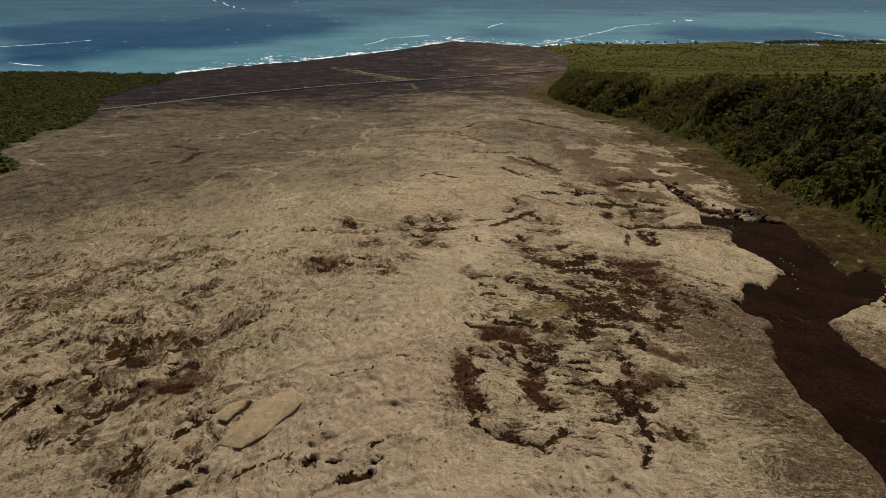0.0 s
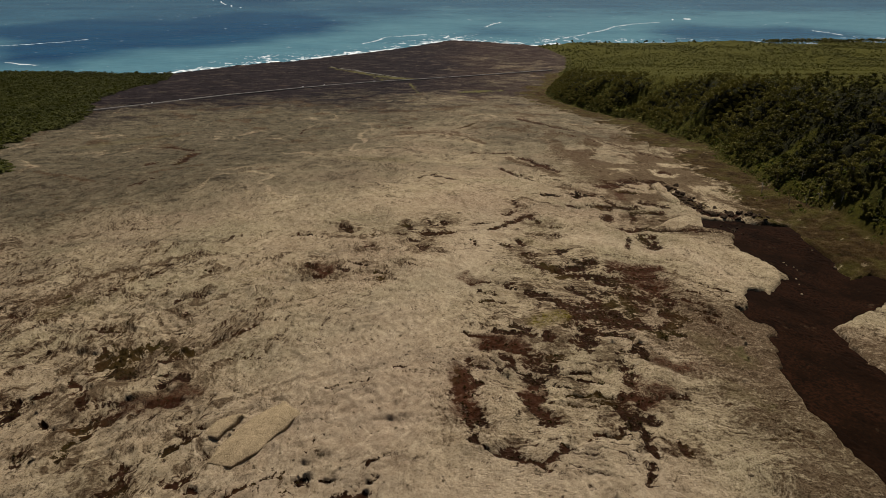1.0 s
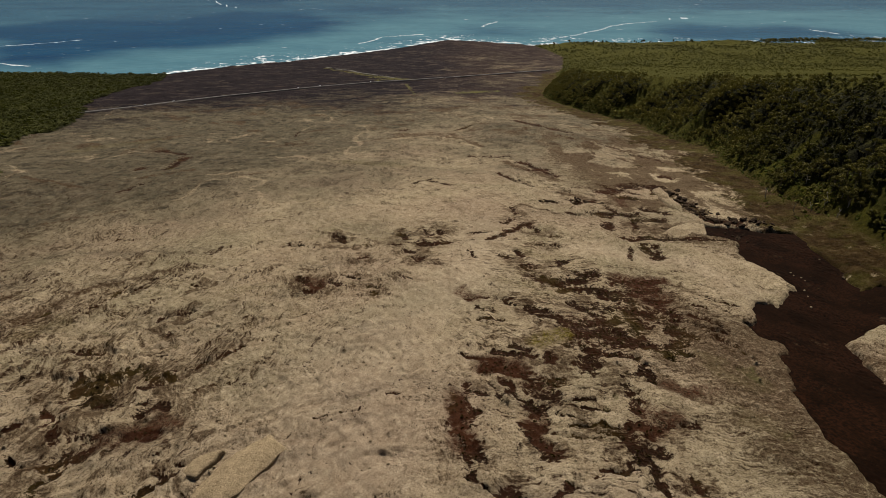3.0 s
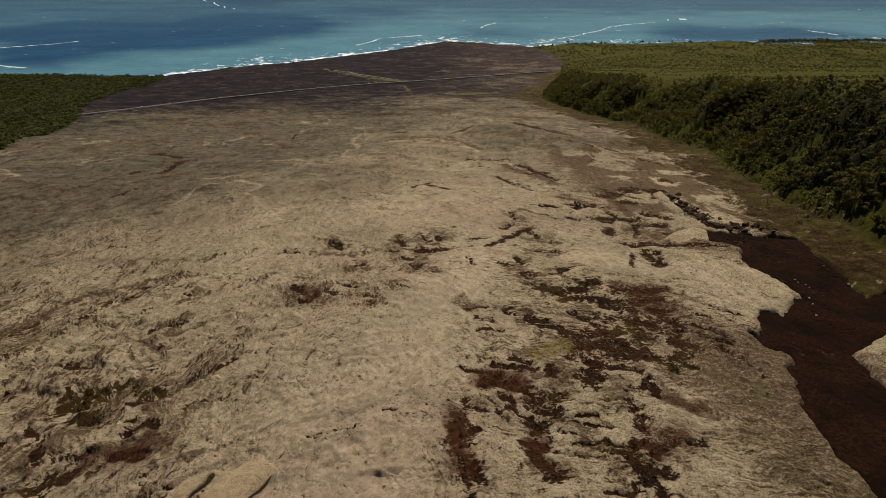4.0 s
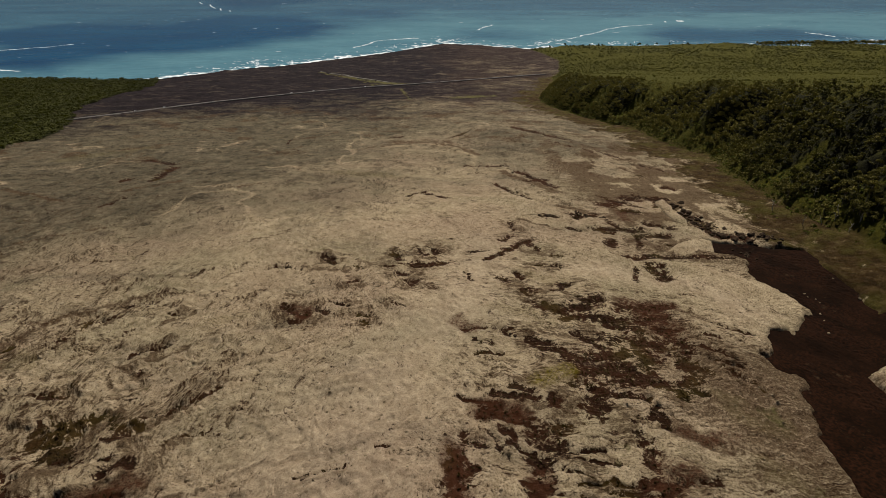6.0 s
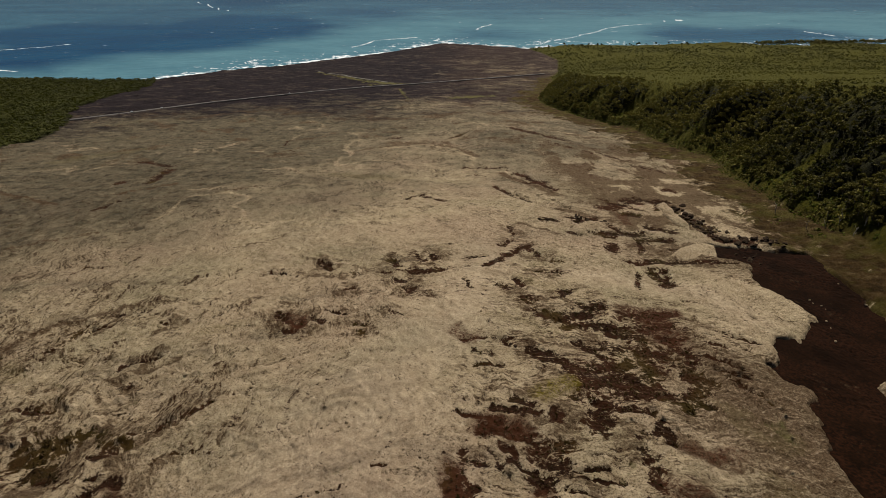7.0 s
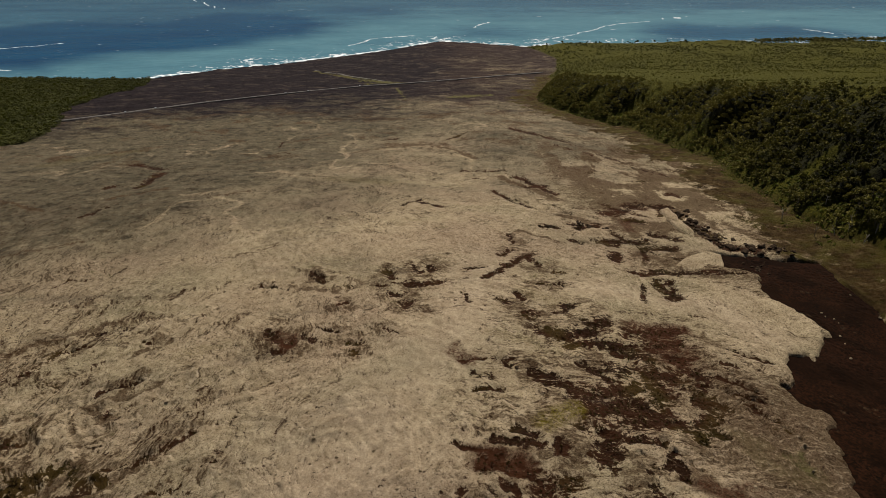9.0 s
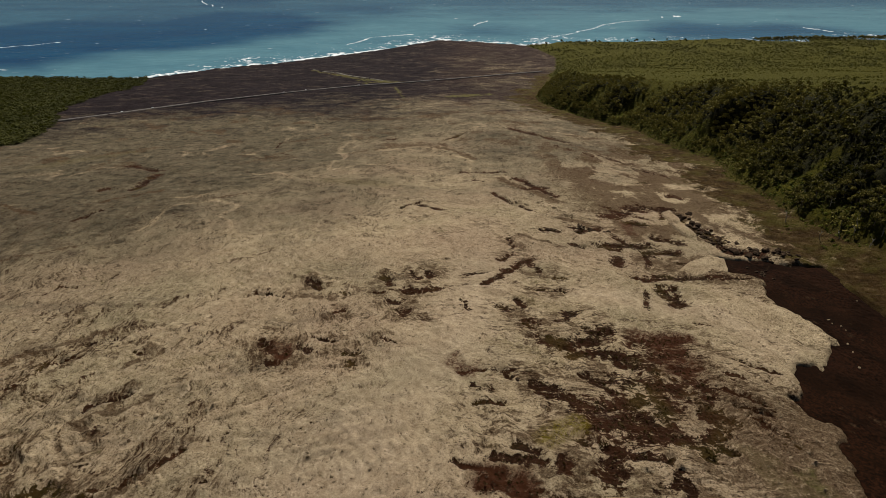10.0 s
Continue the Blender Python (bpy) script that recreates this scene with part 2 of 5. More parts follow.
# the stroke from 132, 322 paints more of the overhang's shadow
FOLDS_EAST = (
    (75, 397, 83, 394, 3.6), (96, 395, 110, 403, 3.7), (87, 372, 92, 367, 2.5), (103, 368, 132, 372, 4.6), (128, 361, 144, 359, 4.6),
    (125, 432, 140, 441, 8), (149, 455, 155, 447, 7.2), (137, 419, 144, 414, 5.3), (144, 385, 153, 380, 5.8), (173, 451, 162, 426, 2.4),
    (170, 447, 179, 446, 2.4), (176, 437, 171, 413, 2.8), (172, 413, 183, 391, 4.9), (177, 402, 182, 367, 6), (182, 367, 197, 362, 5.4),
    (107, 320, 128, 319, 2.7), (132, 322, 156, 325, 2.8), (138, 344, 163, 336, 2.2), (107, 302, 100, 281, 1.4), (116, 307, 118, 291, 4.8),
)
FOLDS_SOUTH_EAST = (
    (105, 340, 108, 349, 3.9), (103, 220, 116, 212, 1.8), (107, 205, 113, 195, 1.4), (95, 207, 98, 202, 3.4), (124, 237, 131, 232, 1.4),
    (119, 240, 124, 237, 1.3), (111, 231, 116, 228, 1.3), (104, 211, 114, 206, 1.2),
)
CRACKS_FAR = (
    (-335, 698, -277, 646, 5.7), (-269, 627, -260, 555, 5), (-288, 550, -284, 562, 3.8), (-182, 305, -181, 317, 0.9),
    (-181, 317, -171, 315, 0.9), (-163, 323, -161, 332, 0.9), (38, 558, 50, 548, 2), (29, 581, 72, 582, 2.3), (53, 504, 65, 457, 2),
    (81, 567, 101, 488, 3.3), (83, 517, 98, 519, 4.3), (69, 457, 74, 441, 3.2),
)
HOLLOWS_FAR = (
    (-196, 837, -193, 796, 1.7), (-175, 745, -159, 725, 1.6), (-79, 820, -43, 842, 3.4), (25, 821, 49, 848, 3.4), (-156, 466, -152, 472, 1.2),
    (-249, 447, -243, 472, 2.4), (-6, 457, 11, 439, 2.7), (-18, 448, -6, 466, 2.1), (116, 878, 159, 767, 7.7), (138, 819, 167, 745, 5.3),
)
FERN_BEDS = (FERN_BED_CROWN, FERN_BED_HEART, FERN_BED_WEST, FERN_BED_COLUMNS, FERN_BED_ARCS, FERN_BED_FRONT)
HOLLOW_BEDS = (HOLLOWS_WEST, HOLLOWS_SOUTH_WEST, FURROWS_WEST, FURROWS_SOUTH, TUFTS_MIDDLE, TUFTS_EAST)
FINE_BEDS = (FOLDS_MIDDLE, RUBBLE_BANK, CRACKS_FAR, HOLLOWS_FAR, FOLDS_EAST, FOLDS_SOUTH_EAST)


def sum_strokes(x, y):
    """How far each plan point lies under dark ferns, in bare hollows or in painted shadow, 0 to 1."""
    out = np.zeros(np.shape(x))
    near = (y > 60) & (y < 1500) & (np.abs(x) < 800)
    beds_ = sum(FERN_BEDS + HOLLOW_BEDS, ()), sum(FINE_BEDS, ())
    out[near] = np.maximum(strokes(x[near], y[near], beds_[0], 0.9), strokes(x[near], y[near], beds_[1], 0.35))
    return out


def wide_strokes(x, y):
    out = np.zeros(np.shape(x))
    near = (y > 60) & (y < 700) & (np.abs(x) < 400)
    out[near] = strokes(x[near], y[near], [(*r[:4], r[4] * 1.8 + 2.5) for r in sum(FERN_BEDS + HOLLOW_BEDS, ())])
    return out


FADED_EAST = (
    (74, 167, 83, 159, 3.1), (97, 183, 105, 173, 3.2), (108, 201, 109, 184, 2.3), (102, 210, 112, 204, 1.9), (78, 199, 81, 181, 1.5),
    (132, 466, 129, 384, 5.2), (121, 346, 149, 317, 4.5), (159, 403, 173, 384, 3.7), (95, 423, 115, 402, 3.7), (66, 556, 100, 471, 5.1),
    (144, 550, 170, 500, 3.2), (37, 335, 60, 317, 2.5), (57, 387, 79, 362, 1.9),
)
FADED_WEST = (
    (-107, 137, -103, 155, 5), (-103, 155, -97, 177, 4.4), (-88, 160, -80, 176, 1.8), (-80, 176, -69, 191, 1.4),
    (-165, 215, -159, 244, 3.1), (-159, 244, -131, 269, 2.6), (-107, 203, -90, 216, 1.7), (-125, 181, -119, 192, 1.6),
    (-95, 141, -78, 149, 2.6), (-109, 235, -93, 256, 1.1), (-65, 249, -49, 240, 2.2), (-31, 248, -20, 236, 1.4), (-13, 281, 7, 266, 2.1),
    (-60, 299, -41, 290, 1.5), (-67, 137, -51, 142, 1),
)
FADED_FAR = (
    (-247, 360, -207, 377, 2.1), (-266, 488, -226, 540, 2.2), (-392, 545, -296, 475, 2.9), (-111, 341, -87, 362, 1),
    (-173, 490, -146, 511, 2), (9, 771, 53, 668, 3.5), (-89, 727, -35, 776, 3), (-190, 694, -166, 765, 2.2),
)
RED_CRUST = (
    (16, 177, 27, 172, 2.6), (96, 248, 95, 232, 3.2), (63, 142, 69, 149, 2.5), (6, 157, 8, 134, 1.7), (78, 164, 85, 163, 2.4),
    (134, 419, 128, 391, 1.4), (-89, 138, -80, 145, 2.9), (29, 147, 29, 136, 1.3), (87, 258, 106, 255, 2.7), (-56, 249, -52, 240, 1.5),
    (12, 235, 17, 225, 1.6),
)
OLIVE_CRUST = (
    (98, 175, 107, 172, 2.6), (97, 187, 99, 180, 2), (28, 247, 46, 236, 2.5), (46, 289, 64, 276, 2.6), (71, 224, 68, 197, 1.8),
    (-156, 201, -148, 209, 3.6), (-90, 234, -79, 243, 2), (94, 151, 100, 141, 2.3), (-90, 561, -34, 525, 5.3), (-436, 706, -381, 790, 7.4),
)



def ropy(x, y):
    """Where cross-running ropes take over from folds that run down the slope, 0 to 1."""
    return 0.9 * ss(-40, 25, x + 30 * fbm(x / 60, y / 60, 2, 35)) * ss(700, 350, y)


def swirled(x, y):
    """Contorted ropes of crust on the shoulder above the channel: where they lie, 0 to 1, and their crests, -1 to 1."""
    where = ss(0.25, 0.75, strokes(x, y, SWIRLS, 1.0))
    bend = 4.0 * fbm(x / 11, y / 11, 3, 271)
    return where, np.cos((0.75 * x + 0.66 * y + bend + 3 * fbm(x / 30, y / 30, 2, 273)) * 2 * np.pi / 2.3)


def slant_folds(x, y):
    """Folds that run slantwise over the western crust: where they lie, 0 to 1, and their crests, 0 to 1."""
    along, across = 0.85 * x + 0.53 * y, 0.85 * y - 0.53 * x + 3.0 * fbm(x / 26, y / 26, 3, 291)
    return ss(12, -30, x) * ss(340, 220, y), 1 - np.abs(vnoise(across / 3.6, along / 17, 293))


def height(x, y):
    """Height of the ground at plan points, and how far it lies inside the dark channel, the slope wood and the far wood."""
    h = broad(x, y)
    up, river = x - foot_x(y), inside(x, y, RIVER) + 2.5 * fbm(x / 6, y / 6, 3, 51)
    yc = coast_y(x)
    open_land = ss(25, -5, up) * ss(0, 40, yc - y) * ss(4, -6, river)
    # warped flow coordinates: tongues and folds run roughly down the slope
    wx, wy = x + 22 * fbm(x / 70, y / 70, 3, 3), y + 22 * fbm(x / 70, y / 70, 3, 4)
    mass = fbm(wx / 38, wy / 60, 4, 21)
    h = h + open_land * (2.6 * mass)
    lobes = fbm(wx / 15, wy / 22, 3, 23)
    h = h + open_land * 0.7 * (ss(-0.14, 0.04, lobes) + 0.8 * ss(0.2, 0.28, lobes))
    fold = 1 - np.abs(vnoise(wx / 3.2 + 2 * mass, wy / 9.0 + 4 * mass, 25))
    fold2 = 1 - np.abs(vnoise(wx / 7.0 - 3 * mass, wy / 3.0 + 2 * mass, 27))
    rough = ss(-0.25, 0.5, fbm(x / 45, y / 45, 3, 29))
    rope = ropy(x, y)
    h = h + open_land * ((0.35 + 0.6 * rough) * (1 - 0.7 * rope) * (fold ** 3 - 0.3) + (0.25 + 0.7 * rope) * rough * (fold2 ** 4 - 0.2) + 0.75 * fbm(x / 2.3, y / 2.3, 4, 33, 0.6))
    where, crest = swirled(x, y)
    h = h + open_land * where * 0.45 * crest
    west, ridge = slant_folds(x, y)
    h = h + open_land * west * 1.1 * (ridge ** 2 - 0.35)
    beds = sum_strokes(x, y)
    h = h - 0.9 * ss(0.35, 0.8, beds)
    h = h - 3.0 * ss(-1.5, 1.5, river)
    return h, river, up, beds


# ---- materials ----
def material(name):
    m = bpy.data.materials.new(name)
    m.use_nodes = True
    return m, m.node_tree, m.node_tree.nodes["Principled BSDF"]


class Nodes:
    """Short ways to write node trees."""

    def __init__(self, tree):
        self.t = tree

    def add(self, kind):
        return self.t.nodes.new(kind)

    def link(self, a, b):
        self.t.links.new(a, b)

    def attr(self, name):
        a = self.add("ShaderNodeAttribute")
        a.attribute_name = name
        return a.outputs["Fac"]

    def coords(self, stretch=(1, 1, 1)):
        c = self.add("ShaderNodeTexCoord").outputs["Object"]
        m = self.add("ShaderNodeMapping")
        m.inputs["Scale"].default_value = stretch
        self.link(c, m.inputs["Vector"])
        return m.outputs[0]

    def noise(self, vec, scale, detail=4, rough=0.55, distort=0.0):
        n = self.add("ShaderNodeTexNoise")
        n.inputs["Scale"].default_value, n.inputs["Detail"].default_value = scale, detail
        n.inputs["Roughness"].default_value, n.inputs["Distortion"].default_value = rough, distort
        self.link(vec, n.inputs["Vector"])
        return n.outputs["Fac"]

    def ramp(self, fac, *stops):
        r = self.add("ShaderNodeValToRGB")
        els = r.color_ramp.elements
        while len(els) < len(stops):
            els.new(0.5)
        for e, (p, c) in zip(els, stops):
            e.position, e.color = p, (*c, 1) if len(c) == 3 else c
        self.link(fac, r.inputs[0])
        return r.outputs[0]

    def grey(self, fac, a, b):
        return self.ramp(fac, (a, (0, 0, 0)), (b, (1, 1, 1)))

    def mix(self, fac, a, b, how="MIX"):
        m = self.add("ShaderNodeMix")
        m.data_type, m.blend_type = "RGBA", how
        for v, i in ((fac, 0), (a, 6), (b, 7)):
            if isinstance(v, (int, float)):
                m.inputs[i].default_value = v
            elif isinstance(v, tuple):
                m.inputs[i].default_value = (*v, 1)
            else:
                self.link(v, m.inputs[i])
        return m.outputs[2]

    def math(self, op, a, b=0.0):
        m = self.add("ShaderNodeMath")
        m.operation = op
        for v, i in ((a, 0), (b, 1)):
            if isinstance(v, (int, float)):
                m.inputs[i].default_value = v
            else:
                self.link(v, m.inputs[i])
        return m.outputs[0]

    def bump(self, heights, strength, distance):
        b = self.add("ShaderNodeBump")
        b.inputs["Strength"].default_value, b.inputs["Distance"].default_value = strength, distance
        self.link(heights, b.inputs["Height"])
        return b.outputs[0]


def ground_material():
    m, tree, bsdf = material("lichen_lava")
    n = Nodes(tree)
    p = n.coords()
    # coordinates bent by two sizes of noise, then drawn out along the folds and across them
    bend = n.add("ShaderNodeTexNoise")
    bend.inputs["Scale"].default_value, bend.inputs["Detail"].default_value = 0.045, 3
    n.link(p, bend.inputs["Vector"])
    sub = n.add("ShaderNodeVectorMath")
    sub.operation = "SUBTRACT"
    n.link(bend.outputs["Color"], sub.inputs[0])
    sub.inputs[1].default_value = (0.5, 0.5, 0.5)
    mad = n.add("ShaderNodeVectorMath")
    mad.operation = "MULTIPLY_ADD"
    n.link(sub.outputs[0], mad.inputs[0])
    mad.inputs[1].default_value = (26, 26, 0)
    n.link(p, mad.inputs[2])

    def drawn(turn, stretch):
        a = n.add("ShaderNodeMapping")
        a.inputs["Rotation"].default_value, a.inputs["Scale"].default_value = (0, 0, radians(turn)), stretch
        n.link(mad.outputs[0], a.inputs["Vector"])
        return a.outputs[0]

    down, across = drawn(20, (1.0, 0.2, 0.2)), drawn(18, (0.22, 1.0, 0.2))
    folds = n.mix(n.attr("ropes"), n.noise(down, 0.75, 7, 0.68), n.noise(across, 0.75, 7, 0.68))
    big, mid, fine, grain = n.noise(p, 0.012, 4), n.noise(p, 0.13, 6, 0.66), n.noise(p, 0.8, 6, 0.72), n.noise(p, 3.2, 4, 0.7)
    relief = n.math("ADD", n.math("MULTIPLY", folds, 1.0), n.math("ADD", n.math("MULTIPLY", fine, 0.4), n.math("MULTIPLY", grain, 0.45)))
    lichen = n.ramp(mid, (0.28, (0.33, 0.243, 0.140)), (0.5, (0.48, 0.370, 0.224)), (0.72, (0.60, 0.472, 0.300)))
    lichen = n.mix(n.grey(big, 0.4, 0.65), lichen, n.mix(0.45, lichen, (0.36, 0.235, 0.160)))
    lichen = n.mix(n.grey(n.noise(p, 0.02, 3), 0.5, 0.7), lichen, n.mix(0.5, lichen, (0.25, 0.22, 0.12)))
    # bare crust in the cracks between the folds, with cavity shade put into its colour
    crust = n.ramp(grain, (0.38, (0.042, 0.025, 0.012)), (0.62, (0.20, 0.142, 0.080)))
    worn_shaded = n.math("ADD", n.math("MULTIPLY", folds, 0.85), n.math("ADD", n.math("MULTIPLY", fine, 0.3), n.math("ADD", n.math("MULTIPLY", n.attr("thin"), -0.2), n.math("MULTIPLY", n.attr("lines"), -0.09))))
    lichen = n.mix(n.grey(worn_shaded, 0.41, 0.485), crust, lichen)
    pits = n.noise(drawn(35, (1.0, 0.55, 0.4)), 0.42, 9, 0.8)
    lichen = n.mix(n.math("MULTIPLY", n.ramp(pits, (0.36, (1, 1, 1)), (0.42, (0, 0, 0))), n.math("ADD", 0.52, n.math("MULTIPLY", n.attr("thin"), 0.45))), lichen, crust)
    lichen = n.mix(n.math("MULTIPLY", n.grey(pits, 0.53, 0.62), 0.7), lichen, (0.64, 0.50, 0.33))
    broad_pits = n.noise(drawn(62, (1.0, 0.35, 0.4)), 0.10, 10, 0.78)
    bare_lines = n.math("MULTIPLY", n.ramp(broad_pits, (0.395, (1, 1, 1)), (0.45, (0, 0, 0))), n.math("ADD", 0.2, n.math("MULTIPLY", n.attr("sparse_vignette"), 0.75)))
    lichen = n.mix(bare_lines, lichen, crust)
    speck = n.noise(p, 1.5, 8, 0.85)
    lichen = n.mix(n.grey(speck, 0.42, 0.49), n.mix(n.math("SUBTRACT", 0.85, n.math("MULTIPLY", n.attr("pale"), 0.3)), lichen, (0.075, 0.052, 0.030)), lichen)
    lichen = n.mix(n.math("MULTIPLY", n.attr("pale"), 0.28), lichen, n.mix(n.grey(mid, 0.3, 0.7), (0.46, 0.335, 0.225), (0.60, 0.465, 0.335)))
    lichen = n.mix(n.grey(speck, 0.54, 0.62), lichen, n.mix(0.75, lichen, (0.60, 0.50, 0.36)))
    bare = n.ramp(n.math("ADD", n.math("MULTIPLY", speck, 0.6), n.math("MULTIPLY", fine, 0.4)), (0.38, (0.005, 0.0025, 0.0014)), (0.52, (0.030, 0.0125, 0.0056)), (0.62, (0.076, 0.037, 0.017)), (0.72, (0.17, 0.12, 0.07)))
    bare = n.mix(n.grey(n.noise(p, 0.05, 3), 0.42, 0.56), bare, n.mix(0.4, bare, (0.075, 0.028, 0.012)))
    bare = n.mix(n.grey(n.noise(p, 0.037, 2), 0.56, 0.66), bare, n.mix(0.25, bare, (0.10, 0.085, 0.014)))
    bare = n.mix(n.math("MULTIPLY", n.attr("moss"), n.grey(speck, 0.35, 0.6)), bare, (0.15, 0.115, 0.010))
    lichen = n.mix(n.math("MULTIPLY", n.attr("sparse_vignette"), n.ramp(broad_pits, (0.40, (1, 1, 1)), (0.62, (0.72, 0.72, 0.72)))), lichen, n.mix(n.grey(n.noise(n.coords((0.8, 1.0, 1.0)), 0.085, 9, 0.78), 0.40, 0.60), (0.036, 0.030, 0.018), (0.132, 0.110, 0.070)))
    # thin, brown and mossy reaches round the bare beds
    eaten = n.math("ADD", n.attr("faded"), n.math("ADD", n.math("MULTIPLY", n.math("SUBTRACT", folds, 0.5), -2.6), n.math("MULTIPLY", n.math("SUBTRACT", fine, 0.5), -1.6)))
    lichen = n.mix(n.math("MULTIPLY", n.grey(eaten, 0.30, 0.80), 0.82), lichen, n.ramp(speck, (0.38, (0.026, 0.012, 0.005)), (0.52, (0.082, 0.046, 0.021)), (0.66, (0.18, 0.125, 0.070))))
    lichen = n.mix(n.math("MULTIPLY", n.attr("olive"), n.math("MULTIPLY", n.ramp(speck, (0.42, (1, 1, 1)), (0.60, (0, 0, 0))), 0.5)), lichen, n.mix(n.grey(fine, 0.35, 0.65), (0.075, 0.056, 0.014), (0.23, 0.185, 0.085)))
    lichen = n.mix(n.math("MULTIPLY", n.attr("red"), n.grey(fine, 0.35, 0.6)), lichen, n.ramp(speck, (0.38, (0.020, 0.008, 0.004)), (0.54, (0.095, 0.037, 0.018)), (0.68, (0.20, 0.12, 0.07))))
    bare = n.mix(n.math("MULTIPLY", n.attr("red"), 0.65), bare, n.mix(0.35, bare, (0.13, 0.045, 0.020)))
    broken = n.math("ADD", n.attr("dark"), n.math("ADD", n.math("MULTIPLY", n.math("SUBTRACT", folds, 0.5), -2.4), n.math("MULTIPLY", n.math("SUBTRACT", fine, 0.5), -2.2)))
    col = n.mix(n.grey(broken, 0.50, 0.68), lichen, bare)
    col = n.mix(n.math("MULTIPLY", n.attr("moss"), n.math("MULTIPLY", n.grey(speck, 0.44, 0.54), n.grey(pits, 0.40, 0.52))), col, n.mix(n.grey(fine, 0.35, 0.65), (0.085, 0.062, 0.006), (0.21, 0.165, 0.018)))
    streaks = n.noise(n.coords((0.45, 1.0, 1.0)), 0.040, 10, 0.8)
    young = n.ramp(streaks, (0.3, (0.008, 0.006, 0.0065)), (0.5, (0.017, 0.0118, 0.0128)), (0.64, (0.038, 0.027, 0.026)), (0.8, (0.10, 0.078, 0.06)))
    young = n.mix(n.attr("rust"), young, n.mix(0.55, young, (0.060, 0.036, 0.026)))
    col = n.mix(n.grey(n.math("ADD", n.attr("young"), n.math("MULTIPLY", n.math("SUBTRACT", streaks, 0.5), -2.8)), 0.10, 0.90), col, young)
    grass = n.ramp(n.noise(p, 0.12, 6, 0.7), (0.32, (0.018, 0.010, 0.003)), (0.48, (0.042, 0.024, 0.008)), (0.56, (0.060, 0.036, 0.012)), (0.64, (0.095, 0.064, 0.028)), (0.74, (0.21, 0.155, 0.085)))
    grass = n.mix(n.math("MULTIPLY", n.grey(n.noise(p, 0.035, 5, 0.65), 0.46, 0.6), 0.6), grass, n.mix(n.grey(fine, 0.35, 0.65), (0.040, 0.036, 0.006), (0.105, 0.090, 0.018)))
    col = n.mix(n.grey(n.math("ADD", n.attr("grass"), n.math("ADD", n.math("MULTIPLY", n.math("SUBTRACT", n.noise(p, 0.05, 6, 0.7), 0.5), -2.2), n.math("MULTIPLY", n.math("SUBTRACT", folds, 0.5), -0.8))), 0.4, 0.62), col, grass)
    scrub = n.math("ADD", n.attr("kipuka"), n.math("MULTIPLY", n.math("SUBTRACT", n.noise(p, 0.06, 8, 0.75), 0.5), 4.5))
    col = n.mix(n.math("MULTIPLY", n.grey(scrub, 0.6, 1.1), 0.8), col, n.mix(n.grey(fine, 0.4, 0.6), (0.070, 0.062, 0.018), (0.145, 0.130, 0.048)))
    # woodland floor kept near black to paint the shaded gaps between trees
    litter_shade = n.ramp(mid, (0.35, (0.006, 0.006, 0.002)), (0.55, (0.020, 0.019, 0.005)), (0.7, (0.055, 0.052, 0.010)))
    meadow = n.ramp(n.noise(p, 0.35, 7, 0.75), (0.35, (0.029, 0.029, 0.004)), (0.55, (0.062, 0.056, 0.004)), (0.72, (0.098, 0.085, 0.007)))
    soil = n.mix(n.attr("meadow"), litter_shade, meadow)
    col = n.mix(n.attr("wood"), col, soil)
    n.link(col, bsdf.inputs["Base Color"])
    bsdf.inputs["Roughness"].default_value = 1.0
    bsdf.inputs["Specular IOR Level"].default_value = 0.05
    n.link(n.bump(relief, 1.0, 2.0), bsdf.inputs["Normal"])
    return m


def channel_material():
    m, tree, bsdf = material("dark_channel_lava")
    n = Nodes(tree)
    p = n.coords()
    a, b = n.noise(p, 0.06, 5, 0.6, 0.6), n.noise(p, 0.9, 5, 0.65)
    col = n.mix(n.grey(a, 0.35, 0.7), n.ramp(b, (0.3, (0.0028, 0.0012, 0.0005)), (0.7, (0.0075, 0.0031, 0.0013))), n.ramp(b, (0.3, (0.005, 0.0021, 0.0009)), (0.7, (0.0145, 0.0060, 0.0026))))
    c = n.noise(p, 0.035, 6, 0.7)
    col = n.mix(n.math("MULTIPLY", n.grey(c, 0.47, 0.56), n.grey(b, 0.42, 0.62)), col, (0.018, 0.0070, 0.0034))
    col = n.mix(n.math("MULTIPLY", n.grey(n.noise(p, 0.09, 7, 0.75), 0.61, 0.66), 0.4), col, (0.07, 0.046, 0.026))
    n.link(col, bsdf.inputs["Base Color"])
    bsdf.inputs["Roughness"].default_value = 0.95
    bsdf.inputs["Specular IOR Level"].default_value = 0.02
    n.link(n.bump(b, 0.35, 0.3), bsdf.inputs["Normal"])
    return m


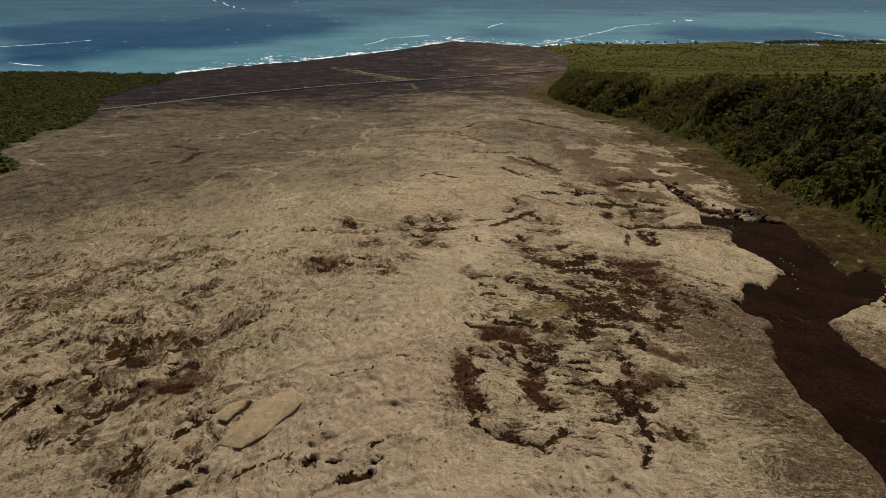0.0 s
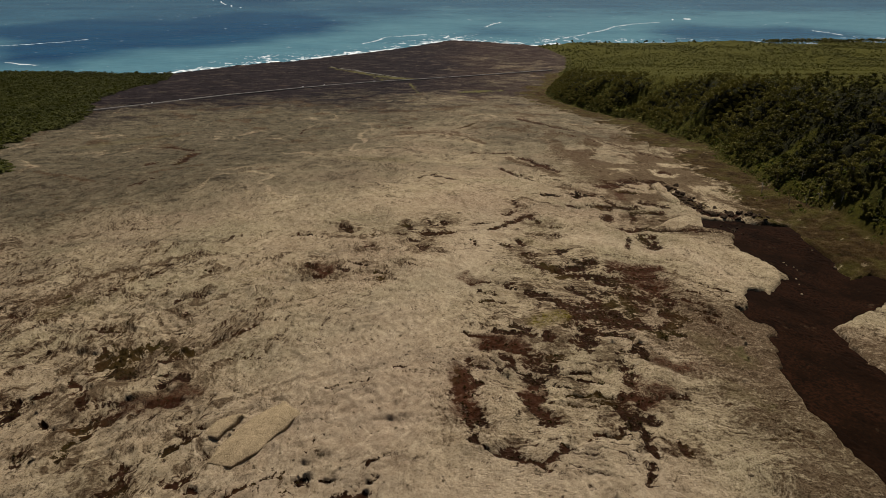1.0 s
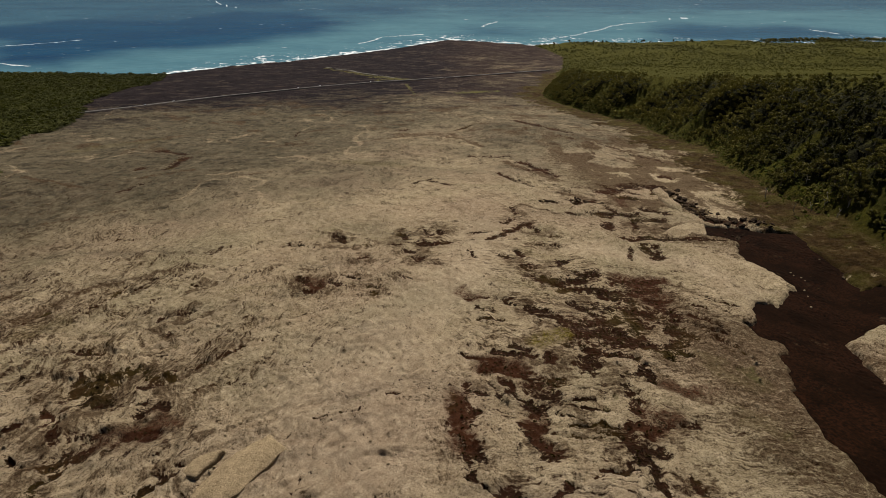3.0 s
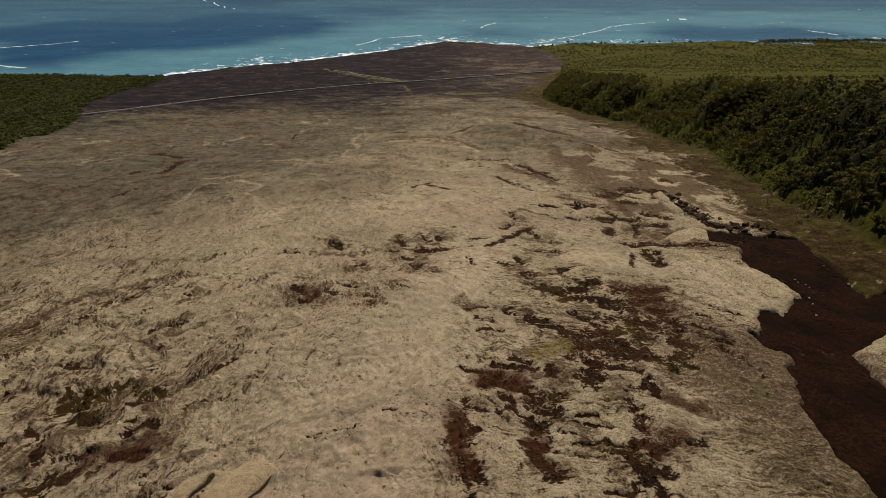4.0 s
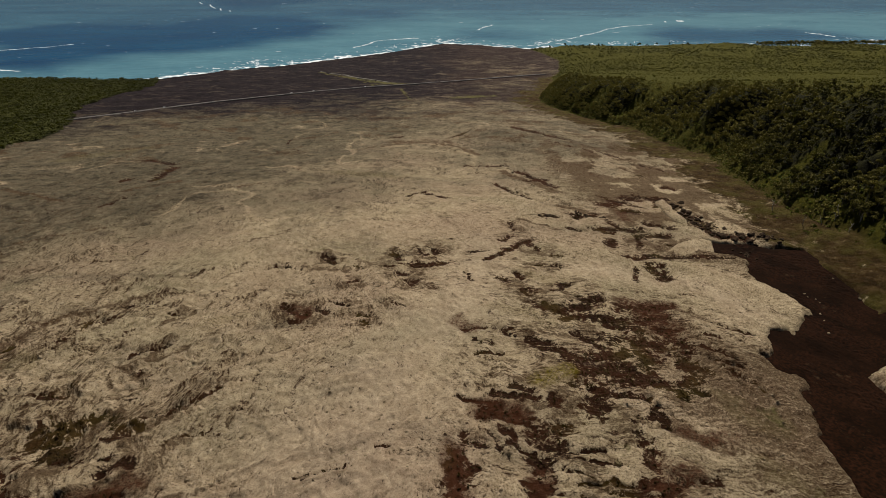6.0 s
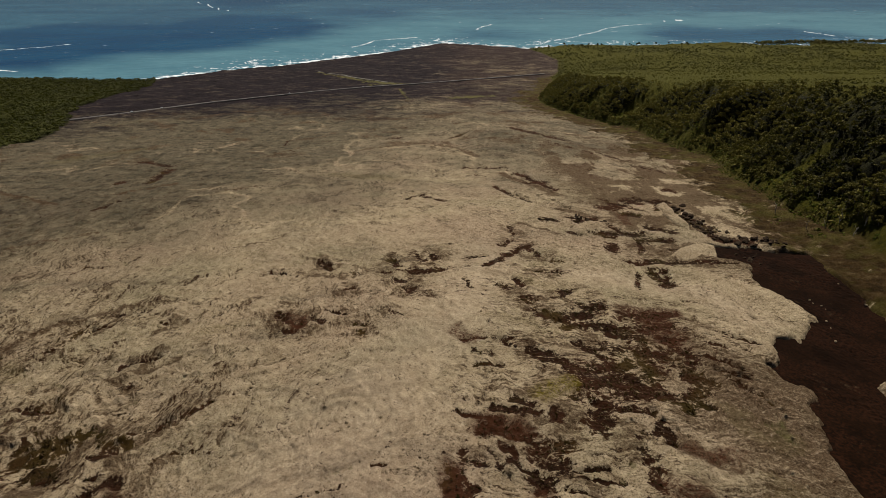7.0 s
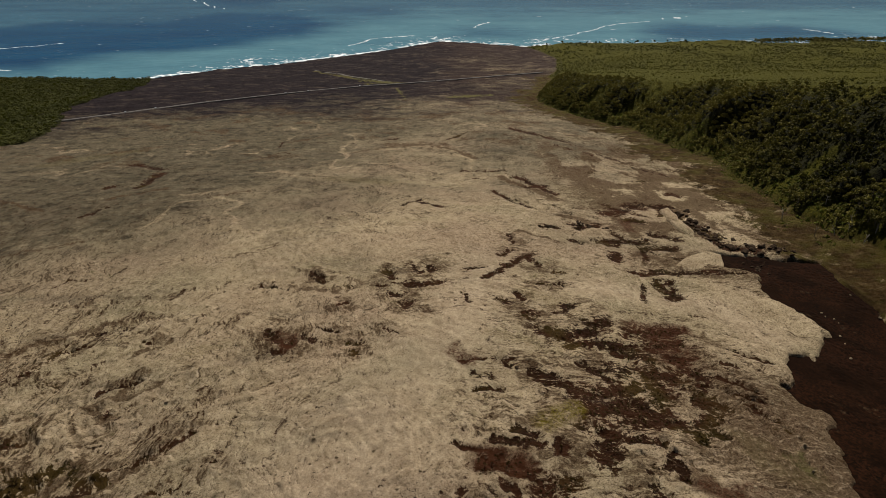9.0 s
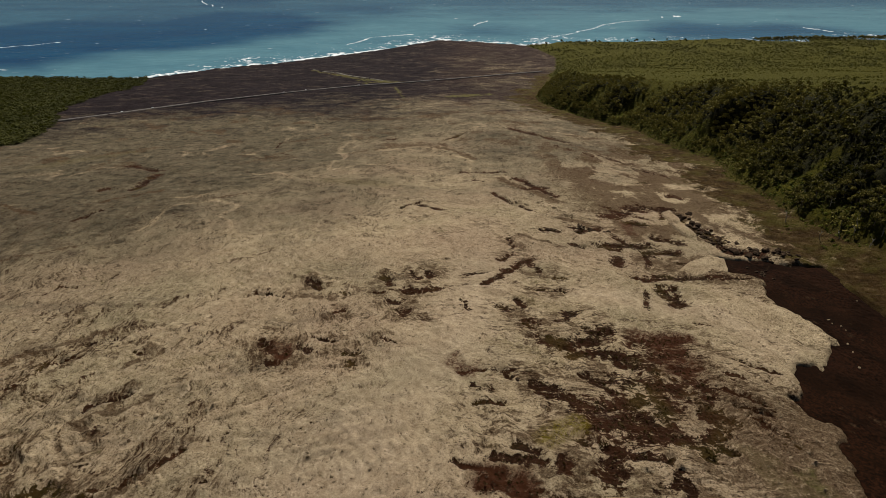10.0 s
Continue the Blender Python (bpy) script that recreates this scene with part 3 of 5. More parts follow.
def water_material():
    m, tree, bsdf = material("sea_water")
    n = Nodes(tree)
    p = n.coords((0.45, 1.0, 1.0))
    deep = n.mix(n.grey(n.noise(p, 0.004, 5), 0.35, 0.65), (0.006, 0.038, 0.094), (0.010, 0.058, 0.120))
    col = n.mix(n.attr("silt"), deep, n.mix(n.grey(n.noise(p, 0.008, 5), 0.3, 0.7), (0.066, 0.160, 0.206), (0.095, 0.208, 0.250)))
    wave = n.noise(p, 0.05, 5, 0.6)
    col = n.mix(n.grey(wave, 0.3, 0.7), n.mix(0.25, col, (0.004, 0.03, 0.05)), col)
    # foam: where it is thick all white, elsewhere torn into flecks and lace
    torn = n.math("ADD", n.attr("foam"), n.math("MULTIPLY", n.math("SUBTRACT", n.noise(p, 0.2, 7, 0.75), 0.5), 2.4))
    flecks = n.math("MULTIPLY", n.grey(n.noise(n.coords((0.3, 1.0, 1.0)), 0.055, 4, 0.65), 0.67, 0.71), n.grey(n.noise(p, 0.006, 3), 0.45, 0.6))
    white = n.math("MAXIMUM", n.grey(torn, 0.55, 0.8), flecks)
    col = n.mix(white, col, (0.80, 0.83, 0.84))
    n.link(col, bsdf.inputs["Base Color"])
    bsdf.inputs["IOR"].default_value = 1.33
    bsdf.inputs["Specular IOR Level"].default_value = 0.015
    bsdf.inputs["Roughness"].default_value = 0.2
    n.link(n.bump(n.math("ADD", wave, n.noise(p, 0.25, 3)), 0.3, 1.0), bsdf.inputs["Normal"])
    return m


def leaf_material(name, dark, light, sheen=0.0):
    m, tree, bsdf = material(name)
    n = Nodes(tree)
    geo = n.add("ShaderNodeNewGeometry").outputs["Random Per Island"]
    ob = n.add("ShaderNodeObjectInfo").outputs["Random"]
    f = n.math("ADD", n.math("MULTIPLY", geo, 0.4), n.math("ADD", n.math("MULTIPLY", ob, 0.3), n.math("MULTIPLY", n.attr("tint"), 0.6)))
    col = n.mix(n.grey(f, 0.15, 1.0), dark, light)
    n.link(col, bsdf.inputs["Base Color"])
    bsdf.inputs["Roughness"].default_value = 0.8
    bsdf.inputs["Specular IOR Level"].default_value = 0.06
    back = n.add("ShaderNodeBsdfTranslucent")
    n.link(n.mix(0.4, col, (0.10, 0.11, 0.01)), back.inputs[0])
    both = n.add("ShaderNodeMixShader")
    both.inputs[0].default_value = 0.15
    n.link(bsdf.outputs[0], both.inputs[1])
    n.link(back.outputs[0], both.inputs[2])
    n.link(both.outputs[0], tree.nodes["Material Output"].inputs[0])
    return m


def plain_material(name, a, b, scale, rough=0.8, spec=0.3):
    m, tree, bsdf = material(name)
    n = Nodes(tree)
    f = n.noise(n.coords(), scale, 4, 0.6)
    n.link(n.mix(n.grey(f, 0.3, 0.7), a, b), bsdf.inputs["Base Color"])
    bsdf.inputs["Roughness"].default_value, bsdf.inputs["Specular IOR Level"].default_value = rough, spec
    n.link(n.bump(f, 0.4, 0.05), bsdf.inputs["Normal"])
    return m


GROUND, CHANNEL, WATER = ground_material(), channel_material(), water_material()
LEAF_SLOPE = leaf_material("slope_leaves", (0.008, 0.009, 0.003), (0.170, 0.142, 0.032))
LEAF_PLAIN = leaf_material("plateau_leaves", (0.040, 0.040, 0.003), (0.082, 0.074, 0.006))
LEAF_FOOT = leaf_material("foot_leaves", (0.040, 0.052, 0.006), (0.125, 0.135, 0.018))
LEAF_WOOD = leaf_material("shore_wood_leaves", (0.026, 0.029, 0.004), (0.050, 0.049, 0.007))
BARK = plain_material("bark", (0.09, 0.07, 0.05), (0.20, 0.17, 0.13), 3.0)
ASPHALT = plain_material("pale_road", (0.075, 0.066, 0.058), (0.125, 0.11, 0.095), 0.3)


# ---- meshes from arrays ----
def mesh_from(name, verts, faces, mat, attributes=None, smooth=True):
    """One mesh from arrays: vertices (n, 3), faces (m, 3 or 4), and named numbers for each vertex."""
    me = bpy.data.meshes.new(name)
    k = faces.shape[1]
    me.vertices.add(len(verts))
    me.vertices.foreach_set("co", np.ascontiguousarray(verts, np.float32).ravel())
    me.loops.add(faces.size)
    me.loops.foreach_set("vertex_index", np.ascontiguousarray(faces, np.int32).ravel())
    me.polygons.add(len(faces))
    me.polygons.foreach_set("loop_start", np.arange(len(faces), dtype=np.int32) * k)
    me.polygons.foreach_set("loop_total", np.full(len(faces), k, np.int32))
    me.polygons.foreach_set("use_smooth", np.full(len(faces), smooth, bool))
    for key, values in (attributes or {}).items():
        me.attributes.new(key, "FLOAT", "POINT").data.foreach_set("value", np.ascontiguousarray(values, np.float32))
    me.materials.append(mat)
    me.update(calc_edges=True)
    return me


def grid_faces(rows, cols, closed=False):
    i = np.arange(rows * cols, dtype=np.int32).reshape(rows, cols)
    if closed:
        i = np.hstack([i, i[:, :1]])
    return np.stack([i[:-1, :-1], i[:-1, 1:], i[1:, 1:], i[1:, :-1]], -1).reshape(-1, 4)[:, ::-1]


def part(name, data, parent, label=""):
    ob = new(name, data)
    ob.parent = parent
    return tagged(ob, label)


# ---- the ground: one sheet, finer towards the middle of the valley ----
HUB = (0.0, -120.0)
bearing = np.radians(np.concatenate([np.linspace(-180, -46, 34)[:-1], np.linspace(-44, 44, 780), np.linspace(46, 180, 34)[1:-1]]))
reach = np.concatenate([[4, 30, 70, 110, 150, 175], np.exp(np.linspace(np.log(190), np.log(620), 560)[:-1]), np.exp(np.linspace(np.log(620), np.log(2750), 360)), [2900, 3200, 3700, 4500, 6000]])
bb, rr = np.meshgrid(bearing, reach)
gx, gy = (HUB[0] + rr * np.sin(bb)).ravel(), (HUB[1] + rr * np.cos(bb)).ravel()
gz, river_in, upslope, beds = height(gx, gy)


def masks(x, y, up, dark):
    halo = ss(0.0, 0.5, wide_strokes(x, y))
    wood = wood_x(y) - x
    wx, wy = x + 22 * fbm(x / 70, y / 70, 3, 3), y + 22 * fbm(x / 70, y / 70, 3, 4)
    streak = fbm((wx - 0.36 * wy) / 2.6, wy / 13, 4, 71, 0.55)
    cross = fbm(wx / 19, (wy + 0.3 * wx) / 3.6, 4, 74, 0.55)
    rope = ropy(x, y)
    far = ss(250, 390, y)
    # thinner lichen far off; darkening to the left also paints in lens vignette
    sparse_vignette = np.clip(0.8 * ss(270, 820, y) + 0.85 * ss(-60, -300, x) * ss(180, 380, y) + 0.6 * far * fbm(x / 100, y / 100, 5, 87, 0.6), 0, 1)
    moss = ss(0.35, 0.8, strokes(x, y, (MOSS,)))
    lines = np.maximum(streak - 0.25 * rope, cross - 0.1 + 0.12 * rope)
    zone = fbm(x / 48, y / 48, 3, 73)
    dark = dark * np.clip(1.0 + 0.5 * fbm(x / 2.8, y / 2.8, 4, 76, 0.6), 0, 1.15)
    dark = dark - 0.45 * ss(0.1, 0.4, fbm(x / 5, y / 5, 4, 94, 0.6)) * ss(-10, 20, x) * ss(330, 290, y)
    dark = dark - 0.5 * ss(0.0, 0.35, fbm((wx - 0.5 * wy) / 2.2, wy / 9, 4, 92, 0.6)) * ss(-30, -70, x) * ss(350, 290, y)
    dark = np.maximum(dark, 0)
    broad_lines = 0.6 * fbm(wx / 16, (wy + 0.2 * wx) / 14, 5, 75, 0.65) + 0.4 * fbm(x / 7, y / 7, 4, 79, 0.6)
    lines = lines * (1 - far) + (broad_lines + 0.12) * far
    lines = ss(0.14, 0.48, lines + 0.30 * zone + 0.12 * halo)
    dark = np.maximum(dark, 0.34 * ss(0.5, 1.0, lines))
    young = ss(880, 1480, y + 0.03 * x + 0.65 * np.maximum(-220 - x, 0) + 330 * fbm(x / 190, y / 150, 6, 81, 0.65))
    kipuka = strokes(x, y, ((-100, 1559, -159, 1596, 17.4), (-159, 1596, -241, 1690, 12), (-241, 1690, -319, 1752, 6.8), (-148, 1543, -59, 1565, 10.7), (-74, 1477, -48, 1286, 3.9), (58, 1336, 136, 1359, 15.7)))
    grass = 0.92 * ss(95, 8, -up + 40 * fbm(x / 40, y / 40, 4, 91)) * ss(236, 262, y) * ss(1900, 1500, y)
    grass = np.maximum(grass, 0.62 * kipuka * ss(-0.2, 0.3, fbm(x / 14, y / 14, 3, 93)))
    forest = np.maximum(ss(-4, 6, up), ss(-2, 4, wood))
    young = young - 0.42 * ss(-60, 180, x + 120 * fbm(x / 140, y / 60, 4, 82)) * ss(2350, 1700, y) * (0.6 + fbm(x / 60, y / 14, 4, 84))
    rust = 0.75 * ss(-80, 150, x + 80 * fbm(x / 90, y / 90, 3, 83))
    # the left term here carries some of that vignette darkening too
    thin = np.clip(0.15 + 0.22 * ss(300, 800, y) + 0.2 * ss(-60, -260, x) + 0.3 * fbm(x / 40, y / 28, 5, 85, 0.6), 0, 1.0)
    edge = (curve(y, *CLIFF_TOP, soft=90.0) - curve(y, *PROFILE, soft=120.0)) / wall_slope(y)
    strip = strokes(x, y, SPUR_GRASS)
    meadow = np.maximum.reduce([ss(1400, 1500, y) * ss(5, 25, up), ss(-6, 10, up - edge), ss(0.3, 0.6, strip), 1.0 * lit_ribs(x, y), 0.9 * ss(24, 4, np.abs(up - 2))])
    east = ss(70, 150, x) * ss(275, 350, y) * ss(900, 600, y) * ss(0, -25, up)
    faded = np.maximum(1.0 * east * ss(-0.25, 0.15, fbm(wx / 20, wy / 34, 5, 97, 0.6)), 0.8 * ss(500, 800, y) * ss(0.05, 0.4, fbm(wx / 40, wy / 50, 5, 98, 0.65)))
    faded = np.maximum(faded, 0.6 * ss(-25, -70, x) * ss(430, 280, y) * ss(0.15, 0.4, 0.7 * streak + 0.5 * zone))
    faded = np.maximum.reduce([faded, 0.72 * halo * ss(-0.2, 0.15, fbm(x / 7, y / 7, 4, 99, 0.6)), strokes(x, y, FADED_EAST + FADED_WEST + FADED_FAR, 1.6)])
    red, olive = ss(0.1, 0.9, strokes(x, y, [(*r[:4], 1.9 * r[4]) for r in RED_CRUST], 1.6)), ss(0.1, 0.9, strokes(x, y, [(*r[:4], 1.5 * r[4]) for r in OLIVE_CRUST], 2.0))
    pale = strokes(x, y, PALE_RIDGE, 2.0)
    # troughs of the ropes and slanting folds get a darker colour than crests
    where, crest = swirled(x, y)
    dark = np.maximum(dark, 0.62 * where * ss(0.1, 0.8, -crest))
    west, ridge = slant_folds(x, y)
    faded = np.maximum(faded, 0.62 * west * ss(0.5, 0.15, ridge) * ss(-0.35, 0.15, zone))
    # brown, thinly grown shoulder beside the channel, and a browner left flank
    shoulder = ss(66, 100, x + 14 * fbm(x / 18, y / 18, 4, 275)) * ss(250, 215, y + 0.25 * x - 25)
    faded = np.maximum(faded, 0.82 * shoulder)
    faded = np.maximum(faded, 0.30 * ss(-110, -220, x) * ss(180, 260, y) * ss(700, 450, y))
    lines, thin, faded = lines * (1 - 0.25 * pale), thin * (1 - 0.3 * pale), faded * (1 - 0.7 * pale)
    swirl = ss(0.07, 0.015, np.abs(fbm(wx / 75, wy / 110, 3, 95))) * far * ss(0.0, 0.3, fbm(x / 90, y / 90, 2, 96))
    sparse_vignette = sparse_vignette * (1 - 0.7 * swirl)
    return dark, young, grass, forest, rust, thin, meadow, lines, sparse_vignette, moss, faded, red, olive, pale, kipuka


dark, young, grass, forest, rust, thin, meadow, lines, sparse_vignette, moss, faded, red, olive, pale, kipuka = masks(gx, gy, upslope, beds)
ground = new("ground", mesh_from("ground", np.stack([gx, gy, gz], 1), grid_faces(len(reach), len(bearing), True), GROUND,
                                 {"dark": dark, "young": young, "grass": grass, "wood": forest, "rust": rust, "thin": thin, "lines": lines, "sparse_vignette": sparse_vignette, "moss": moss, "faded": faded, "red": red, "olive": olive, "pale": pale, "kipuka": kipuka, "meadow": meadow, "ropes": ropy(gx, gy)}))
tagged(ground, "pale lichen-covered lava field sloping down to the sea, with dark young lava by the shore", "ground", kind="structure")

# ---- the dark lava channel, a sheet of its own in its bed ----
cx, cy = np.meshgrid(np.arange(85, 240, 0.6), np.arange(-70, 380, 0.6))
keep = inside(cx, cy, RIVER) > -7
cz = broad(cx, cy) - 1.0 + 0.5 * fbm(cx / 12, cy / 20, 4, 101) + 0.5 * ss(0.1, 0.3, fbm(cx / 16, cy / 30, 3, 103)) * (1 - np.abs(vnoise(cx / 2.2, cy / 2.2, 104))) 
face_ok = keep[:-1, :-1] & keep[1:, 1:] & keep[1:, :-1] & keep[:-1, 1:]
cf = grid_faces(*cx.shape)[face_ok.ravel()]
used, flat = np.unique(cf.ravel(), return_inverse=True)
channel = new("lava_channel", mesh_from("lava_channel", np.stack([cx.ravel(), cy.ravel(), cz.ravel()], 1)[used], flat.reshape(-1, 4), CHANNEL))
tagged(channel, "dark brown fresh lava filling a channel beside pale lichen lava", "lava flow", kind="structure")

# ---- the sea ----
wb = np.radians(np.linspace(-40, 40, 520))
wr = np.concatenate([np.linspace(1650, 3200, 260), np.exp(np.linspace(np.log(3206), np.log(9000), 60))])
wbb, wrr = np.meshgrid(wb, wr)
sx, sy = (wrr * np.sin(wbb)).ravel(), (wrr * np.cos(wbb)).ravel()
off = sy - coast_y(sx)
near_foam = ss(80, 15, off + 105 * fbm(sx / 34, sy / 22, 5, 111, 0.65)) * ss(-40, -10, off) * (0.08 + 0.92 * ss(-900, -800, sx) - 0.6 * ss(480, 620, sx))
lace = ss(0.09, 0.02, np.abs(fbm(sx / 60, sy / 45, 4, 113))) * ss(330, 90, off + 120 * fbm(sx / 160, sy / 160, 2, 115)) * ss(-880, -700, sx)


def bands(x, y, rows, fray, edge=(1.25, 0.8)):
    """Soft bands on the sea (from x, y to x, y, half-width), 0 to 1, their edges frayed by that many metres."""
    out = np.zeros(np.shape(x))
    fx, fy = x + fray * fbm(x / (5 * fray), y / (3 * fray), 4, 131), y + fray * fbm(x / (5 * fray), y / (3 * fray), 4, 132)
    for ax, ay, bx, by, w in rows:
        ex, ey = bx - ax, by - ay
        t = np.clip(((fx - ax) * ex + (fy - ay) * ey) / (ex * ex + ey * ey), 0, 1)
        out = np.maximum(out, ss(edge[0], edge[1], np.hypot(fx - ax - t * ex, fy - ay - t * ey) / w))
    return out


# deep blue water between the silt plumes
DEEP_WATER = (
    ((-1474, 1916), (-1167, 1911), (-1129, 2048), (-1055, 2181), (-943, 2255), (-680, 2446), (-452, 2703), (-388, 2989), (-675, 3358), (-1096, 3456), (-1287, 3149), (-1768, 3094), (-2093, 2801)),
    ((1101, 2996), (1365, 2919), (1654, 2866), (1775, 2722), (1837, 2455), (1376, 2434), (937, 2456), (878, 2707)),
    ((-1622, 4424), (-1351, 3953), (-1192, 3721), (-952, 3759), (-773, 4275), (-1208, 4820)),
    ((43, 2876), (302, 2861), (451, 2735), (362, 2536), (38, 2562)),
    ((-728, 3638), (-282, 3774), (51, 3537), (-246, 3265), (-539, 3259)),
)
RIPS = ((387, 2392, 555, 2573, 5), (555, 2573, 866, 2930, 6), (866, 2930, 1054, 3018, 6), (1150, 3120, 1226, 3152, 9), (1226, 3152, 1513, 3067, 6),
        (-1505, 4177, -1190, 3659, 6), (-1190, 3659, -1092, 3604, 7), (-311, 2356, -216, 2528, 6), (-216, 2528, -56, 2595, 5), (-1700, 2260, -1457, 2394, 6),
        (-1457, 2394, -1390, 2470, 7), (-1420, 1985, -1290, 1935, 8), (1640, 2740, 1680, 2600, 9), (215, 2850, 285, 3010, 7))
rip = bands(sx, sy, [(*r[:4], min(0.75 * r[4], 4.6)) for r in RIPS], 20.0) * ss(-0.85, -0.3, fbm(sx / 40, sy / 40, 3, 133))
silt = np.clip(ss(1500, 500, off + 300 * fbm(sx / 420, sy / 260, 4, 119)) * 0.85 + 0.3 + 0.15 * fbm(sx / 500, sy / 120, 3, 121), 0, 1)
wash_x, wash_y = sx + 110 * fbm(sx / 420, sy / 300, 4, 134), sy + 90 * fbm(sx / 420, sy / 300, 4, 135)
for ring, depth in zip(DEEP_WATER, (1.0, 0.8, 0.9, 0.55, 0.4)):
    silt = silt * (1 - depth * ss(-110, 150, inside(wash_x, wash_y, ring)))
foam = np.clip(np.maximum.reduce([near_foam, lace * 0.85, rip * 0.95]), 0, 1)
sz = 0.5 * fbm(sx / 40, sy / 25, 3, 123)
sea = new("sea", mesh_from("sea", np.stack([sx, sy, sz], 1), grid_faces(len(wr), len(wb)), WATER, {"foam": foam, "silt": silt}))
tagged(sea, "blue-green sea with turquoise silt bands, foam lines and white surf", "water", kind="structure")


# ---- plants ----
def leaf_cloud(rng, lobes, count, leaf, up=0.0):
    """Leaf clumps as four-cornered blades over rounded lobes (x, y, z, radius, flatness): vertices, faces, tint."""
    pick = rng.integers(0, len(lobes), count)
    lob = np.array(lobes, float)[pick]
    d = rng.normal(size=(count, 3))
    d[:, 2] = np.abs(d[:, 2]) * 0.9 + 0.1 * d[:, 2]
    d /= np.linalg.norm(d, axis=1)[:, None]
    c = lob[:, :3] + d * (lob[:, 3] * rng.uniform(0.7, 1.08, count))[:, None] * np.stack([np.ones(count), np.ones(count), lob[:, 4]], 1)
    nrm = d * (1 - 0.6 * up) + rng.normal(scale=0.55, size=(count, 3)) * (1 - 0.5 * up) + np.array((0, 0, up))
    nrm /= np.linalg.norm(nrm, axis=1)[:, None]
    a = np.cross(nrm, rng.normal(size=(count, 3)))
    a /= np.linalg.norm(a, axis=1)[:, None]
    b = np.cross(nrm, a)
    s = leaf * rng.uniform(0.6, 1.35, count)[:, None]
    droop = nrm * s * 0.3
    v = np.stack([c - a * s, c - b * s * 0.7 - droop, c + a * s, c + b * s * 0.7 + droop * 0.5], 1).reshape(-1, 3)
    tint = np.repeat(rng.uniform(0, 1, len(lobes))[pick], 4)
    return v, np.arange(count * 4).reshape(-1, 4), tint


def tube(points, radii, sides=6):
    """A bent, tapered round bar through points."""
    v, f = [], []
    for k, (p, r) in enumerate(zip(points, radii)):
        for s in range(sides):
            w = 2 * math.pi * s / sides
            v.append((p[0] + r * math.cos(w), p[1] + r * math.sin(w), p[2]))
        if k:
            o = (k - 1) * sides
            f += [(o + s, o + (s + 1) % sides, o + sides + (s + 1) % sides, o + sides + s) for s in range(sides)]
    return v, f


def join_tubes(tubes):
    v, f = [], []
    for tv, tf in tubes:
        f += [tuple(i + len(v) for i in q) for q in tf]
        v += tv
    return np.array(v), np.array(f)


def tree_meshes(seed, radius, tall, count, leaf, mat):
    """Trunk with limbs, and a crown of lobes, for one kind of tree standing at the origin."""
    rng = np.random.default_rng(seed)
    lean = rng.normal(scale=0.06 * tall, size=2)
    top = (lean[0], lean[1], tall * 0.72)
    tubes = [tube([(0, 0, -1.5), (lean[0] * 0.3, lean[1] * 0.3, tall * 0.35), top], [0.05 * tall * 0.55, 0.032 * tall * 0.6, 0.012 * tall])]
    lobes = [(lean[0], lean[1], tall * 0.72, radius * 0.62, 0.8)]
    for k in range(int(rng.integers(4, 7))):
        w, out = rng.uniform(0, 2 * math.pi), radius * rng.uniform(0.4, 0.75)
        end = (lean[0] + out * math.cos(w), lean[1] + out * math.sin(w), tall * rng.uniform(0.5, 0.8))
        start = (lean[0] * 0.5, lean[1] * 0.5, tall * rng.uniform(0.3, 0.5))
        tubes.append(tube([start, end], [0.012 * tall, 0.004 * tall], 5))
        lobes.append((*end, radius * rng.uniform(0.3, 0.55), rng.uniform(0.6, 0.95)))
    v, f, tint = leaf_cloud(rng, lobes, count, leaf)
    tv, tf = join_tubes(tubes)
    return mesh_from("trunk", tv, tf, BARK), mesh_from("crown", v, f, mat, {"tint": tint}, smooth=False)


def scatter(seed, x0, x1, y0, y1, step):
    """Jittered plan points, about step metres apart."""
    rng = np.random.default_rng(seed)
    px, py = np.meshgrid(np.arange(x0, x1, step), np.arange(y0, y1, step))
    return (px + rng.uniform(-0.48, 0.48, px.shape) * step).ravel(), (py + rng.uniform(-0.48, 0.48, px.shape) * step).ravel(), rng


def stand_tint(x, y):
    """How light the leaves are over the plan: patches, paler feet, and painted light and haze on the valley side."""
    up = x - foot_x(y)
    # relief light put into the leaf colour: pale crests, dark gullies
    rib_light = np.abs(vnoise((y + 0.55 * up) / 74, up / 300, 8)) - 0.4
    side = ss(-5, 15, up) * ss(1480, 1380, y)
    # far leaves paler to paint haze and sun angle, near ones darker
    return 0.75 * fbm(x / 48, y / 48, 3, 221) + 1.0 * lit_ribs(x, y) + side * (0.9 * rib_light + 0.35 * ss(40, 5, up) + 0.75 * ss(450, 850, y) - 0.22 - 0.4 * ss(620, 400, y))


